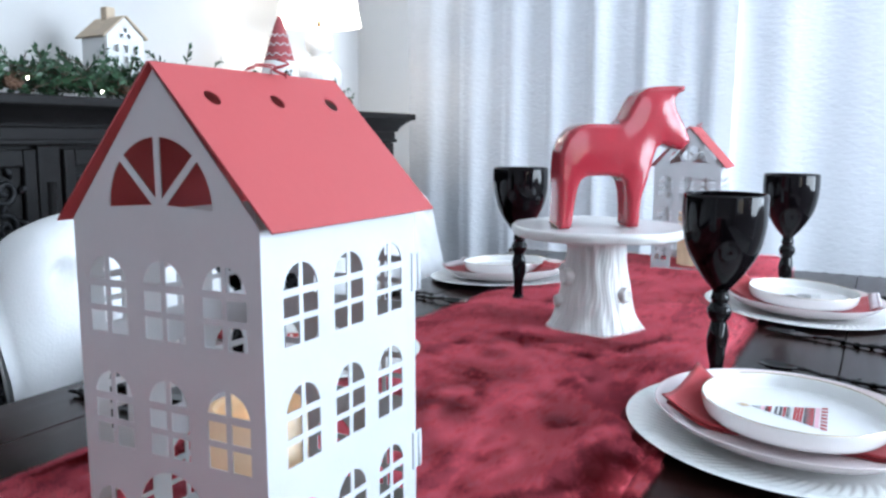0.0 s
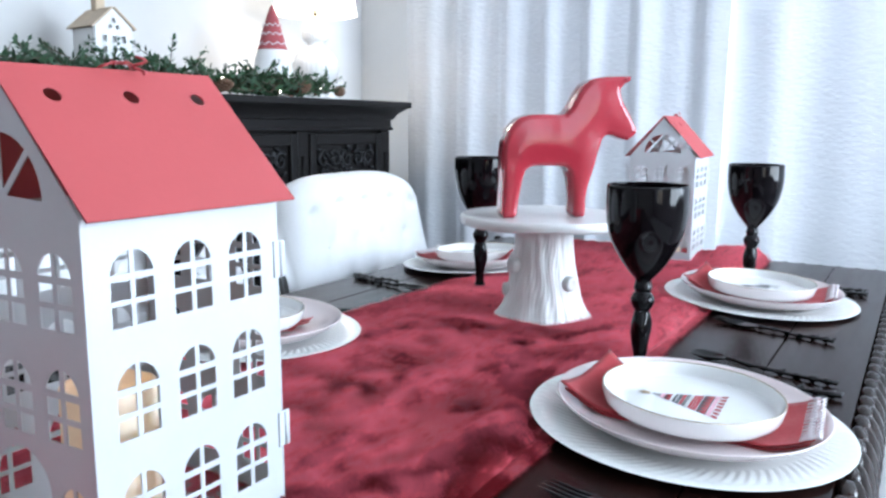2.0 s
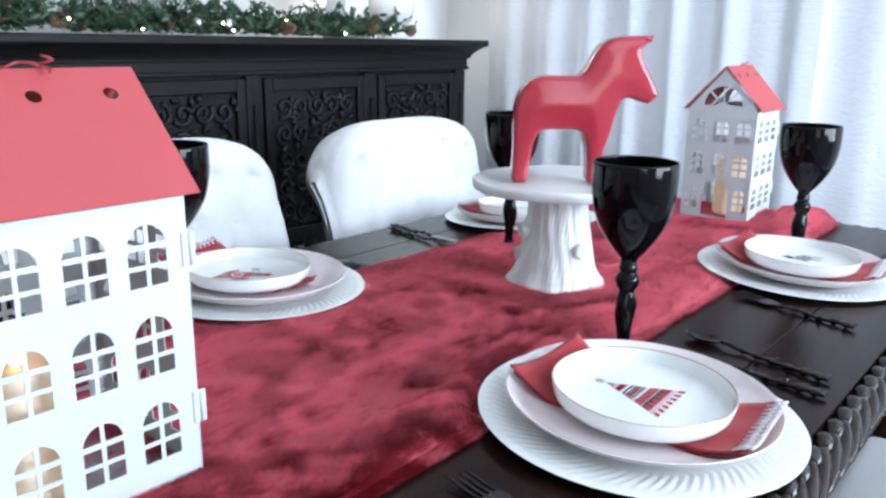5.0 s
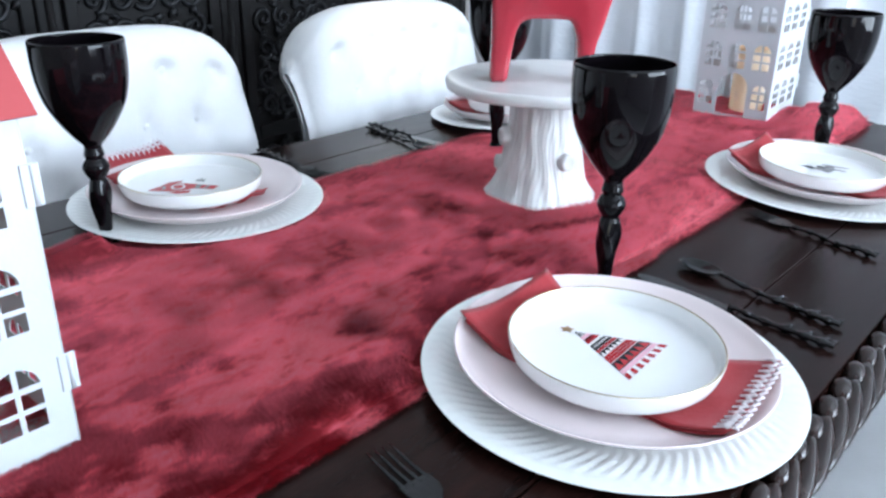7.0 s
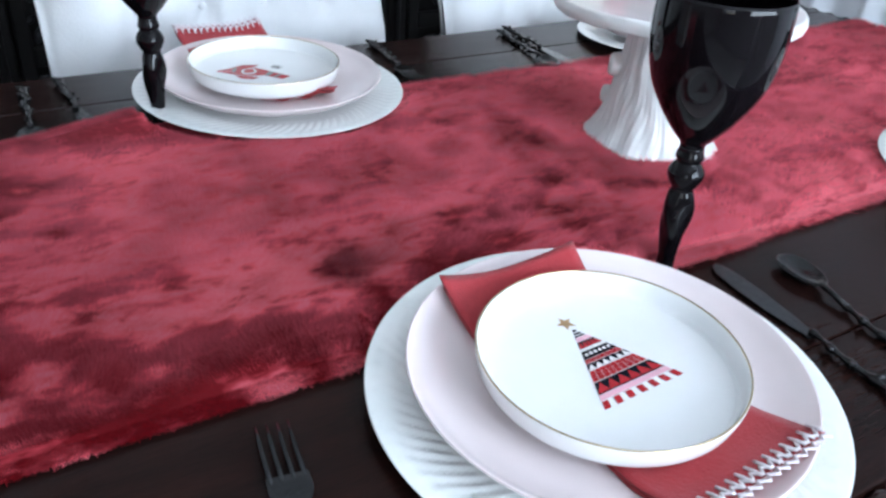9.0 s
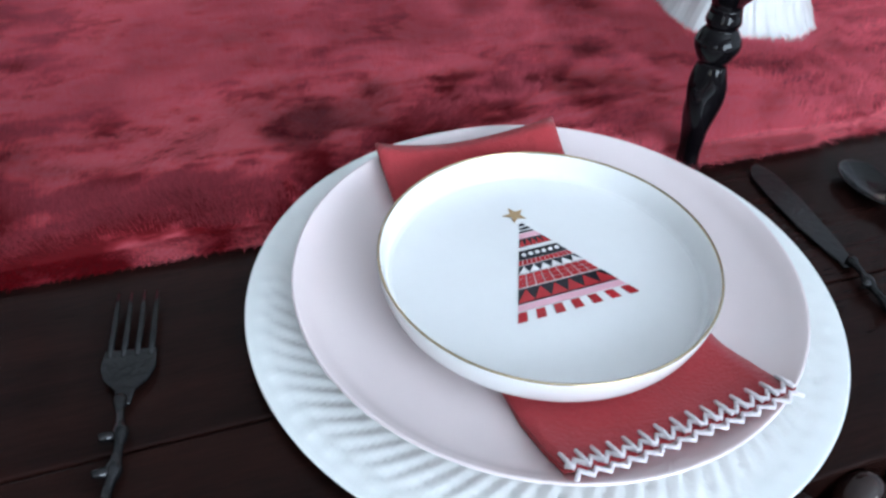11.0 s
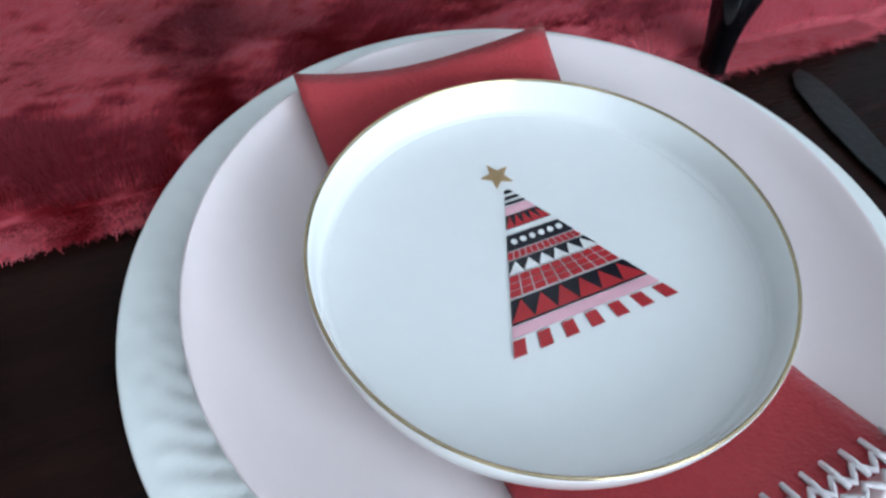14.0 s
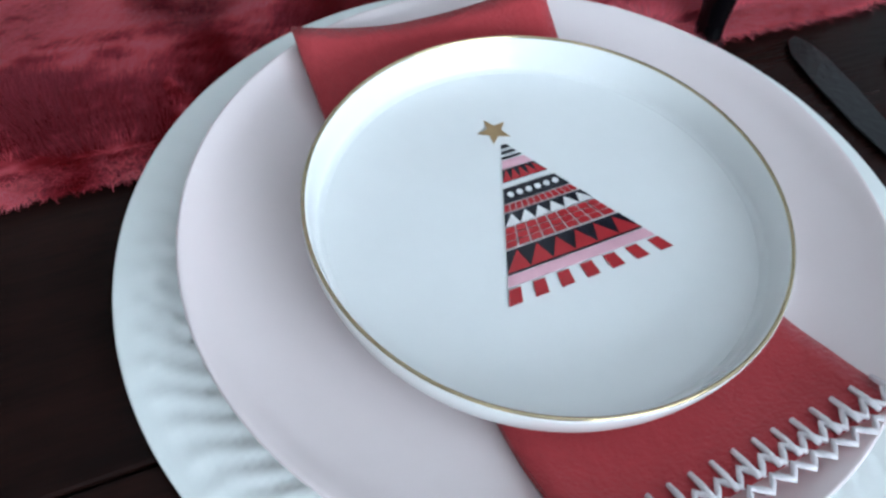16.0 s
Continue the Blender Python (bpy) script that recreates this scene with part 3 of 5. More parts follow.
def charger():
    def relief(a, r, z, i):
        w = max(0.0, 1 - ((r - 0.134) / 0.020) ** 2)
        groove = abs(math.sin(40 * a + 190 * (r - 0.136)))
        z2 = z - 0.0046 * w * (1 - groove) ** 3 + 0.0014 * w * groove
        if 0.150 < r < 0.161:
            z2 += 0.0018 * max(0.0, math.sin(72 * a)) * (1 - abs(r - 0.1555) / 0.0055)
        return r, z2
    prof = [(0.0, 0.004), (0.06, 0.004), (0.105, 0.0042), (0.113, 0.0055), (0.119, 0.008)]
    prof += [(0.119 + 0.0023 * k, 0.008 + 0.0074 * k / 14) for k in range(1, 15)]
    prof += [(0.1535, 0.0160), (0.1555, 0.0164), (0.158, 0.0168), (0.161, 0.0172), (0.1638, 0.0178), (0.1652, 0.0176), (0.1655, 0.0166), (0.1645, 0.0158)]
    prof += [(0.15, 0.0128), (0.135, 0.0088), (0.118, 0.0045), (0.108, 0.001), (0.1, 0.0), (0.0, 0.0)]
    top = thing("charger_plate", pose(0, 0, 0), "white ceramic charger plate with a fluted, beaded rim", "plate", "charger plates")
    part("plate_body", moved(lathe(prof, 360, relief), Matrix.Diagonal((1.021, 1.021, 0.49, 1))), CHARGER, top)
    return top


def dinner_plate():
    prof = smooth_profile([(0.0, 0.0065), (0.06, 0.0065), (0.095, 0.0070), (0.112, 0.0095), (0.128, 0.0165), (0.137, 0.0232), (0.1405, 0.0256), (0.1417, 0.0250), (0.1405, 0.0236), (0.13, 0.0155), (0.112, 0.0062), (0.09, 0.0018), (0.085, 0.0), (0.0, 0.0)], 5)
    top = thing("dinner_plate", pose(0, 0, 0), "blush pink glazed dinner plate", "plate", "dinner plates")
    part("plate_body", moved(lathe(prof, 128), Matrix.Diagonal((0.9965, 0.9965, 1.0, 1))), PINK, top)
    return top


def side_plate():
    prof = smooth_profile([(0.0, 0.0055), (0.06, 0.0055), (0.0840, 0.0055), (0.0868, 0.0057), (0.0890, 0.0070), (0.0902, 0.0105), (0.0918, 0.0175), (0.0928, 0.0205), (0.0938, 0.0208), (0.0946, 0.0200), (0.0936, 0.0130), (0.0905, 0.0040), (0.085, 0.0004), (0.078, 0.0), (0.0, 0.0)], 5)
    top = thing("side_plate", pose(0, 0, 0), "small white plate with an upright gold-edged rim", "plate", "side plates")
    part("plate_body", lathe(prof, 128), CERAMIC, top)
    ring = [(0.0936 * math.cos(a), 0.0936 * math.sin(a), 0.02075) for a in (2 * math.pi * k / 128 for k in range(128))]
    part("gold_edge", tube(ring, 0.0008, 8, True), GOLD, top, "thin gold edge")
    return top


def tree_print(plate, ox, oy):
    """A patterned triangular tree; its tip points to the table's middle (local -x)."""
    z = 0.0057
    L, W = 0.0760, 0.0370

    def half(u):
        return W * u

    def band(u0, u1):
        return [(ox + L * u0, oy - half(u0)), (ox + L * u1, oy - half(u1)), (ox + L * u1, oy + half(u1)), (ox + L * u0, oy + half(u0))]

    def strip(u0, u1, a0, a1):
        return [(ox + L * u0, oy + a0 * half(u0)), (ox + L * u1, oy + a0 * half(u1)), (ox + L * u1, oy + a1 * half(u1)), (ox + L * u0, oy + a1 * half(u0))]

    def teeth(u0, u1, n):
        out = []
        for k in range(n):
            a0, a1 = -1 + 2 * k / n, -1 + 2 * (k + 1) / n
            am = (a0 + a1) / 2
            out.append([(ox + L * u0, oy + am * half(u0)), (ox + L * u1, oy + a0 * half(u1)), (ox + L * u1, oy + a1 * half(u1))])
        return out

    star = []
    for k in range(10):
        r = 0.0075 if k % 2 == 0 else 0.0033
        a = math.pi + 2 * math.pi * k / 10 + 0.15
        star.append((ox - 0.0065 + r * math.cos(a), oy + r * math.sin(a)))
    flat_shapes("printed_star", [star], INK_GOLD, plate, z)
    flat_shapes("printed_tree_black", [band(0.03, 0.055), band(0.075, 0.095), band(0.115, 0.13), band(0.20, 0.285), band(0.325, 0.42), band(0.48, 0.56), band(0.70, 0.835)], INK_BLACK, plate, z)
    for b in (band(0.14, 0.195), band(0.84, 0.90)):
        flat_shapes("printed_band", [b], INK_PINK, plate, z)
    red = teeth(0.205, 0.283, 5) + [strip(0.43, 0.472, -1 + k * 2 / 12, -1 + (k + 0.8) * 2 / 12) for k in range(12)]
    red += [strip(u, u + 0.036, -1 + k * 2 / 9, -1 + (k + 0.86) * 2 / 9) for u in (0.57, 0.611, 0.652) for k in range(9)]
    red += teeth(0.71, 0.825, 6) + [strip(0.915, 1.0, -1 + (2 * k) * 2 / 13, -1 + (2 * k + 1) * 2 / 13) for k in range(7)]
    flat_shapes("printed_tree_red", red, INK_RED, plate, z + 0.0002)
    white = teeth(0.49, 0.56, 6)
    for k in range(6):
        a, u = -1 + (2 * k + 1) / 6, 0.372
        white.append([(ox + L * u + 0.0014 * math.cos(b), oy + a * half(u) * 0.92 + 0.0014 * math.sin(b)) for b in (2 * math.pi * q / 12 for q in range(12))])
    flat_shapes("printed_tree_white", white, INK_WHITE, plate, z + 0.0002)


def bar_print(plate, kind):
    """A small motif, drawn as plain bars and lobes."""
    z = 0.0057
    if kind == "red":
        def turned(points):
            # drawn upright for a viewer across the table, turned into the plate's axes
            return [(0.010 - 0.66 * r - 0.575 * d, -0.575 * r + 0.66 * d) for r, d in points]
        body = [(-0.049, 0.046), (-0.037, 0.026), (-0.024, 0.012), (-0.009, 0.006), (0.007, 0.007), (0.018, 0.009), (0.052, 0.014), (0.047, 0.030), (0.018, 0.028), (0.004, 0.038), (-0.010, 0.044), (-0.024, 0.046)]
        wing = [(-0.036, 0.022), (-0.028, 0.004), (-0.009, -0.008), (-0.010, 0.003), (-0.023, 0.013)]
        tail = [(-0.017, 0.049), (0.000, 0.043), (0.015, 0.039), (0.013, 0.050), (-0.004, 0.055)]
        for p in (body, wing, tail):
            flat_shapes("printed_motif_red", [turned(p)], INK_RED, plate, z)
        dark = [[(0.018, 0.010), (0.026, 0.011), (0.024, 0.028), (0.017, 0.027)], [(0.034, 0.013), (0.039, 0.013), (0.036, 0.029), (0.031, 0.028)], [(-0.033, 0.024), (-0.029, 0.020), (-0.024, 0.036), (-0.028, 0.039)]]
        for p in dark:
            flat_shapes("printed_bar", [turned(p)], INK_GREY, plate, z + 0.0002)
        pale = [[(-0.008 + r * math.cos(a), 0.025 + r * 1.2 * math.sin(a)) for a in (k * math.pi / 10 for k in range(20))] for r in (0.0105,)]
        flat_shapes("printed_motif_white", [turned(p[::-1]) for p in pale], INK_WHITE, plate, z + 0.0004)
        core = [(-0.008 + 0.0075 * math.cos(k * math.pi / 10), 0.025 + 0.009 * math.sin(k * math.pi / 10)) for k in range(20)]
        flat_shapes("printed_motif_ring", [turned(core[::-1])], INK_RED, plate, z + 0.0006)
        crown = [(0.010, -0.006), (0.012, -0.021), (0.015, -0.011), (0.018, -0.024), (0.021, -0.011), (0.025, -0.020), (0.024, -0.005)]
        flat_shapes("printed_motif_grey", [turned(crown)], INK_GREY, plate, z)
    else:
        for p in ([(-0.032, -0.006), (-0.012, -0.010), (-0.008, 0.0), (-0.022, 0.004)], [(-0.01, 0.008), (0.03, 0.012), (0.03, 0.016), (-0.012, 0.014)],
                  [(-0.006, 0.022), (0.03, 0.030), (0.03, 0.033), (-0.008, 0.027)]):
            flat_shapes("printed_motif_black", [p], INK_BLACK, plate, z)
        for p in ([(-0.012, -0.006), (0.012, -0.012), (0.016, 0.006), (-0.008, 0.008)], [(0.0, 0.012), (0.012, 0.013), (0.012, 0.026), (-0.002, 0.024)]):
            flat_shapes("printed_motif_grey", [p], INK_GREY, plate, z + 0.0002)


def napkin(flat=False):
    """A folded strip under the side plate; local +x is the stitched end by the diner."""
    top = thing("napkin", pose(0, 0, 0), "folded red linen napkin with white blanket stitching at one end", "napkin", "napkins")
    n, w = 44, 16

    def surface(u, v, lift=0.0):
        # u 0 (far end) .. 1 (stitched end), v -1..1
        x = (-0.1175 + 0.0065 * v) * (1 - u) + (0.1235 - 0.004 * v) * u
        y = (-0.0065 + 0.0585 * v) * (1 - u) + (0.0125 + 0.0620 * v) * u
        if flat:
            y = -0.012 + (y + 0.012) * (0.72 + 0.28 * min(1.0, u / 0.5))
        r = math.hypot(x, y)
        z = 0.0072 + (0.0025 * math.sin(9 * v) * max(0.0, 1 - u / 0.3) if flat else 0.0)
        if r > 0.098:
            z += min(0.0190, 0.0190 * ((r - 0.098) / 0.042) ** 1.3)
        if u < 0.25 and not flat:
            z += (0.006 + 0.017 * (0.5 + 0.5 * v) ** 1.5) * ((0.25 - u) / 0.25) ** 1.3
        z += 0.0012 * noise.noise((x * 40, y * 40, 2)) + 0.004 * max(0, u - 0.62) * math.sin(v * 4 + 1)
        return x, y, z + lift
    for name, lift, inset in (("upper_layer", 0.0042, 0.0), ("lower_layer", 0.0, 0.01)):
        verts, faces = [], []
        for la in (0.0, 0.0016):
            for i in range(n + 1):
                for j in range(w + 1):
                    u = i / n if name == "upper_layer" else 0.02 + 0.965 * i / n
                    verts.append(surface(u, (2 * j / w - 1) * (1 - inset), lift + la))
        m1 = (n + 1) * (w + 1)
        for i in range(n):
            for j in range(w):
                a = i * (w + 1) + j
                faces.append((a + m1, a + w + 1 + m1, a + w + 2 + m1, a + 1 + m1))
                faces.append((a, a + 1, a + w + 2, a + w + 1))
        rim = [i * (w + 1) for i in range(n + 1)] + [n * (w + 1) + j for j in range(1, w + 1)] + [i * (w + 1) + w for i in range(n - 1, -1, -1)] + [j for j in range(w - 1, 0, -1)]
        for a, b in zip(rim, rim[1:] + rim[:1]):
            faces.append((a, b, b + m1, a + m1))
        part(name, pydata(verts, faces), NAPKIN, top)
    stitches = []
    pts = []
    for k in range(15):
        v = -0.97 + 1.94 * k / 14
        a, b = Vector(surface(0.998, v, 0.0072)), Vector(surface(0.948, v + 0.02, 0.0072))
        stitches.append(tube([a, (a + b) / 2 + Vector((0, 0, 0.0004)), b], [0.0011, 0.0012, 0.0010], 6))
    for k in range(57):
        v = -1.0 + 2.0 * k / 56
        pts.append(Vector(surface(0.985 + 0.012 * math.sin(k * 1.57), v, 0.0068)))
    part("stitching", merged(stitches), THREAD, top, "white thread stitches")
    part("edge_braid", tube(pts, 0.0013, 6), THREAD, top, "white braided edge")
    pts = [Vector(surface(1.012 + 0.010 * math.sin(k * 1.57 + 1.5), -1 + 2 * k / 56, 0.0055)) for k in range(57)]
    part("edge_braid", tube(pts, 0.0012, 6), THREAD, top, "white braided edge")
    return top


def twig_handle(length, seed, r=0.0042):
    """A knobbly handle along +x."""
    rng = random.Random(seed)
    pts, rad = [], []
    n = 40
    for i in range(n + 1):
        u = i / n
        pts.append((length * u, 0.0016 * math.sin(u * 11 + seed), 0.0045 + 0.0010 * math.sin(u * 9)))
        knot = max(math.exp(-((u - c) / 0.035) ** 2) for c in (0.02, 0.2, 0.38, 0.56, 0.74, 0.9))
        rad.append(r * (0.62 + 0.55 * knot) * (0.8 + 0.35 * u))
    out = [tube(pts, rad, 10)]
    for c in (0.21, 0.39, 0.57, 0.75, 0.9, 0.97):
        a = rng.uniform(-0.6, 0.6) + (math.pi / 2 if rng.random() < 0.5 else -math.pi / 2)
        p = Vector((length * c, 0, 0.005))
        d = Vector((0.35, math.sin(a), 0.35)).normalized()
        out.append(tube([p, p + d * r * 1.2, p + d * r * 2.1], [r * 0.7, r * 0.62, r * 0.45], 8))
    return merged(out)


def spoon():
    top = thing("spoon", pose(0, 0, 0), "black metal spoon with a knobbly twig handle", "spoon", "cutlery")
    bm = bmesh.new()
    bmesh.ops.create_grid(bm, x_segments=18, y_segments=14, size=1)
    for v in bm.verts:
        a, b = v.co.x, v.co.y
        dx, dy = a * math.sqrt(1 - b * b / 2), b * math.sqrt(1 - a * a / 2)
        w = 0.0165 * (1 + 0.10 * -dx)
        v.co = (0.028 + dx * 0.028, dy * w, 0.0095 - 0.0075 * (1 - dx * dx - dy * dy))
    for f in bm.faces:
        f.smooth = True
    bowl = part("bowl", bm, BLACK_METAL, top)
    sol = bowl.modifiers.new("thick", "SOLIDIFY")
    sol.thickness = 0.0013
    neck = tube([(0.053, 0, 0.0088), (0.066, 0, 0.0078), (0.085, 0, 0.0055)], [0.0035, 0.0028, 0.0035], 10)
    part("neck", neck, BLACK_METAL, top)
    part("handle", twig_handle(0.115, 2), BLACK_METAL, top, m=pose(0.082, 0, 0))
    return top


def fork():
    top = thing("fork", pose(0, 0, 0), "black metal fork with a knobbly twig handle", "fork", "cutlery")
    tines = []
    for y in (-0.0105, -0.0035, 0.0035, 0.0105):
        tines.append(tube([(0.0, y, 0.0075), (0.012, y, 0.0060), (0.028, y, 0.0045), (0.048, y, 0.0042)], [0.0007, 0.0014, 0.0017, 0.0018], 8))
    for me in tines:
        part("tine", me, BLACK_METAL, top)
    outline = [(0.044, -0.0126), (0.056, -0.0130), (0.064, -0.0102), (0.071, -0.004), (0.08, -0.0028), (0.08, 0.0028), (0.071, 0.004), (0.064, 0.0102), (0.056, 0.0130), (0.044, 0.0126)]
    part("head", plate_of([outline], 0.0026, 0.0009), BLACK_METAL, top, m=pose(0, 0, 0.0029))
    part("handle", twig_handle(0.115, 5), BLACK_METAL, top, m=pose(0.076, 0, 0))
    return top


def knife():
    top = thing("knife", pose(0, 0, 0), "black metal table knife with a knobbly twig handle", "knife", "cutlery")
    outline = [(0.0, 0.0), (0.004, -0.006), (0.014, -0.0105), (0.04, -0.012), (0.075, -0.0105), (0.1, -0.007), (0.112, -0.0045), (0.118, -0.004), (0.118, 0.004), (0.11, 0.0048), (0.09, 0.0072), (0.05, 0.0085), (0.02, 0.0075), (0.006, 0.0045)]
    part("blade", plate_of([outline], 0.0022, 0.0007), BLACK_METAL, top, m=pose(0, 0, 0.001))
    part("handle", twig_handle(0.112, 8), BLACK_METAL, top, m=pose(0.114, 0, 0))
    return top


def goblet():
    top = thing("goblet", pose(0, 0, 0), "glossy black glass goblet with a knopped, beaded stem", "goblet", "goblets")
    out = [(0.0110, 0.126), (0.0205, 0.137), (0.0320, 0.153), (0.0437, 0.175), (0.0499, 0.199), (0.0520, 0.222), (0.0517, 0.2465)]
    inn = [(0.0517, 0.2465), (0.0510, 0.2474), (0.0500, 0.2462), (0.0503, 0.222), (0.0483, 0.199), (0.0420, 0.176), (0.030, 0.155), (0.016, 0.141), (0.0, 0.136)]
    part("bowl", lathe(smooth_profile([(0.0, 0.121), (0.0092, 0.122), *out], 5) + smooth_profile(inn, 4)[1:], 72), BLACK_GLASS, top)

    def ripple(a, r, z, i):
        if 0.02 < z < 0.088:
            return r * (1 + 0.10 * math.sin(3 * a + z * 90) * math.sin((z - 0.02) / 0.068 * math.pi)), z
        return r, z
    stem = smooth_profile([(0.0, 0.0), (0.0082, 0.0), (0.0086, 0.002), (0.0078, 0.014), (0.0092, 0.03), (0.0122, 0.050), (0.0130, 0.066), (0.0112, 0.078), (0.0096, 0.084), (0.0120, 0.088), (0.0150, 0.095), (0.0152, 0.100), (0.0122, 0.106), (0.0100, 0.109), (0.0118, 0.113), (0.0105, 0.119), (0.0092, 0.123), (0.0, 0.124)], 4)
    part("stem", lathe(stem, 36, ripple), BLACK_GLASS, top)
    part("foot", lathe(smooth_profile([(0.0, 0.004), (0.0090, 0.0038), (0.0102, 0.002), (0.0100, 0.0), (0.0, 0.0)], 4), 48), BLACK_GLASS, top)
    return top


# each setting: centre of the stack, turn (0: the diner sits on the +x side), print
SETTINGS = [(0.1235, 0.9866, 0, "tree"), (-0.5265, 0.990, 180, "red"), (0.075, 1.690, 0, "grey"), (-0.530, 1.722, 180, "plain")]
CH, DP, NK, NK_FLAT = charger(), dinner_plate(), napkin(), napkin(True)
for i, (sx, sy, turn, motif) in enumerate(SETTINGS):
    # the stack leans towards the diner, its other side lying on the runner
    base = pose(sx, sy, TZ + (0.0041, 0.0095, 0.0042, 0.0042)[i], 0, 0, turn) @ pose(0, 0, 0, 0.6, -1.2 if i == 1 else 2.4, 0)
    sp = side_plate()
    sp.matrix_basis = base @ pose(0.0085 if i == 1 else 0.0015, 0.005 if i == 1 else -0.001, 0.0195, 0, 0, 2.2)
    if motif == "tree":
        tree_print(sp, -0.0440, 0.0046)
        tagged(sp, "small white gold-rimmed plate printed with a patterned tree")
    elif motif != "plain":
        bar_print(sp, motif)
        tagged(sp, "small white gold-rimmed plate with a small printed motif")
    if i == 0:
        CH.matrix_basis, DP.matrix_basis, NK.matrix_basis = base @ pose(-0.002, 0.001, 0), base @ pose(0, 0, 0.0041), base @ pose(0.001, 0, 0.0046)
    else:
        copy_thing(CH, base @ pose(0, 0, 0, 0, 0, 25 * i))
        copy_thing(DP, base @ pose(0, 0.002, 0.0041))
        if i == 1:
            NK_FLAT.matrix_basis = base @ pose(0.042, 0, 0.0080, 0, -3, 2)
        else:
            copy_thing(NK, base @ pose(0, 0, 0.0046))

g = goblet()
g.matrix_basis = pose(0.018, 1.153, TZ)
for gx, gy, turn, lift in ((-0.502, 0.841, 170, 0.0), (0.035, 1.812, 20, 0.0), (-0.411, 1.507, 200, 0.010)):
    copy_thing(g, pose(gx, gy, TZ + lift, 0, 0, turn))

sp1 = spoon()
sp1.matrix_basis = pose(0.056, 1.267, TZ, 0, 0, -12)
kn1 = knife()
kn1.matrix_basis = pose(0.034, 1.203, TZ, 0, 0, -7)
fk1 = fork()
fk1.matrix_basis = pose(0.052, 0.767, TZ, 0, 0, -9)
copy_thing(fk1, pose(0.040, 1.498, TZ, 0, 0, -16))
copy_thing(kn1, pose(0.02, 1.865, TZ, 0, 0, -3))
copy_thing(sp1, pose(0.045, 1.908, TZ, 0, 0, -6))
# the far side: the handles lie by the table's other edge
copy_thing(sp1, pose(-0.462, 0.700, TZ, 0, 0, 176))
copy_thing(kn1, pose(-0.452, 0.765, TZ, 0, 0, 182))
copy_thing(fk1, pose(-0.500, 1.195, TZ, 0, 0, 174))
copy_thing(kn1, pose(-0.462, 1.458, TZ, 0, 0, 176))
copy_thing(sp1, pose(-0.478, 1.418, TZ, 0, 0, 170))
copy_thing(fk1, pose(-0.480, 1.905, TZ, 0, 0, 178))


# ---- lantern houses ----
def arc(cx, cy, r, a0, a1, n=8):
    return [(cx + r * math.cos(radians(a0 + (a1 - a0) * k / n)), cy + r * math.sin(radians(a0 + (a1 - a0) * k / n))) for k in range(n + 1)]


def window_holes(cx, top, w=0.0345, h=0.0510):
    """Six panes of one arched window: two quarter rounds over four squares."""
    bar = 0.0019
    r = w / 2
    zc = top - r
    z1 = zc - bar * 0.5
    low = top - h
    mid = (z1 + low) / 2
    out = [[(cx + bar, zc + bar), *[(x, max(z, zc + bar)) for x, z in arc(cx, zc, r, 0, 84, 7)]],
           [*[(x, max(z, zc + bar)) for x, z in arc(cx, zc, r, 96, 180, 7)], (cx - bar, zc + bar)]]
    for za, zb in ((mid + bar, z1 - bar), (low, mid - bar)):
        out.append([(cx + bar, za), (cx + r, za), (cx + r, zb), (cx + bar, zb)])
        out.append([(cx - r, za), (cx - bar, za), (cx - bar, zb), (cx - r, zb)])
    return out


def fan_holes(cx, z0, r):
    out = []
    g0 = 4.5
    for a0, a1 in ((0, 45), (45, 90), (90, 135), (135, 180)):
        gap = math.degrees(0.0023 / r)
        b0, b1 = (a0 + gap if a0 else 0.0), (a1 - gap if a1 < 180 else 180.0)
        ci = radians((a0 + a1) / 2)
        inner = (cx + 0.0062 * math.cos(ci), z0 + 0.0062 * math.sin(ci))
        out.append([inner, *arc(cx, z0, r, b0, b1, 8)])
    return out


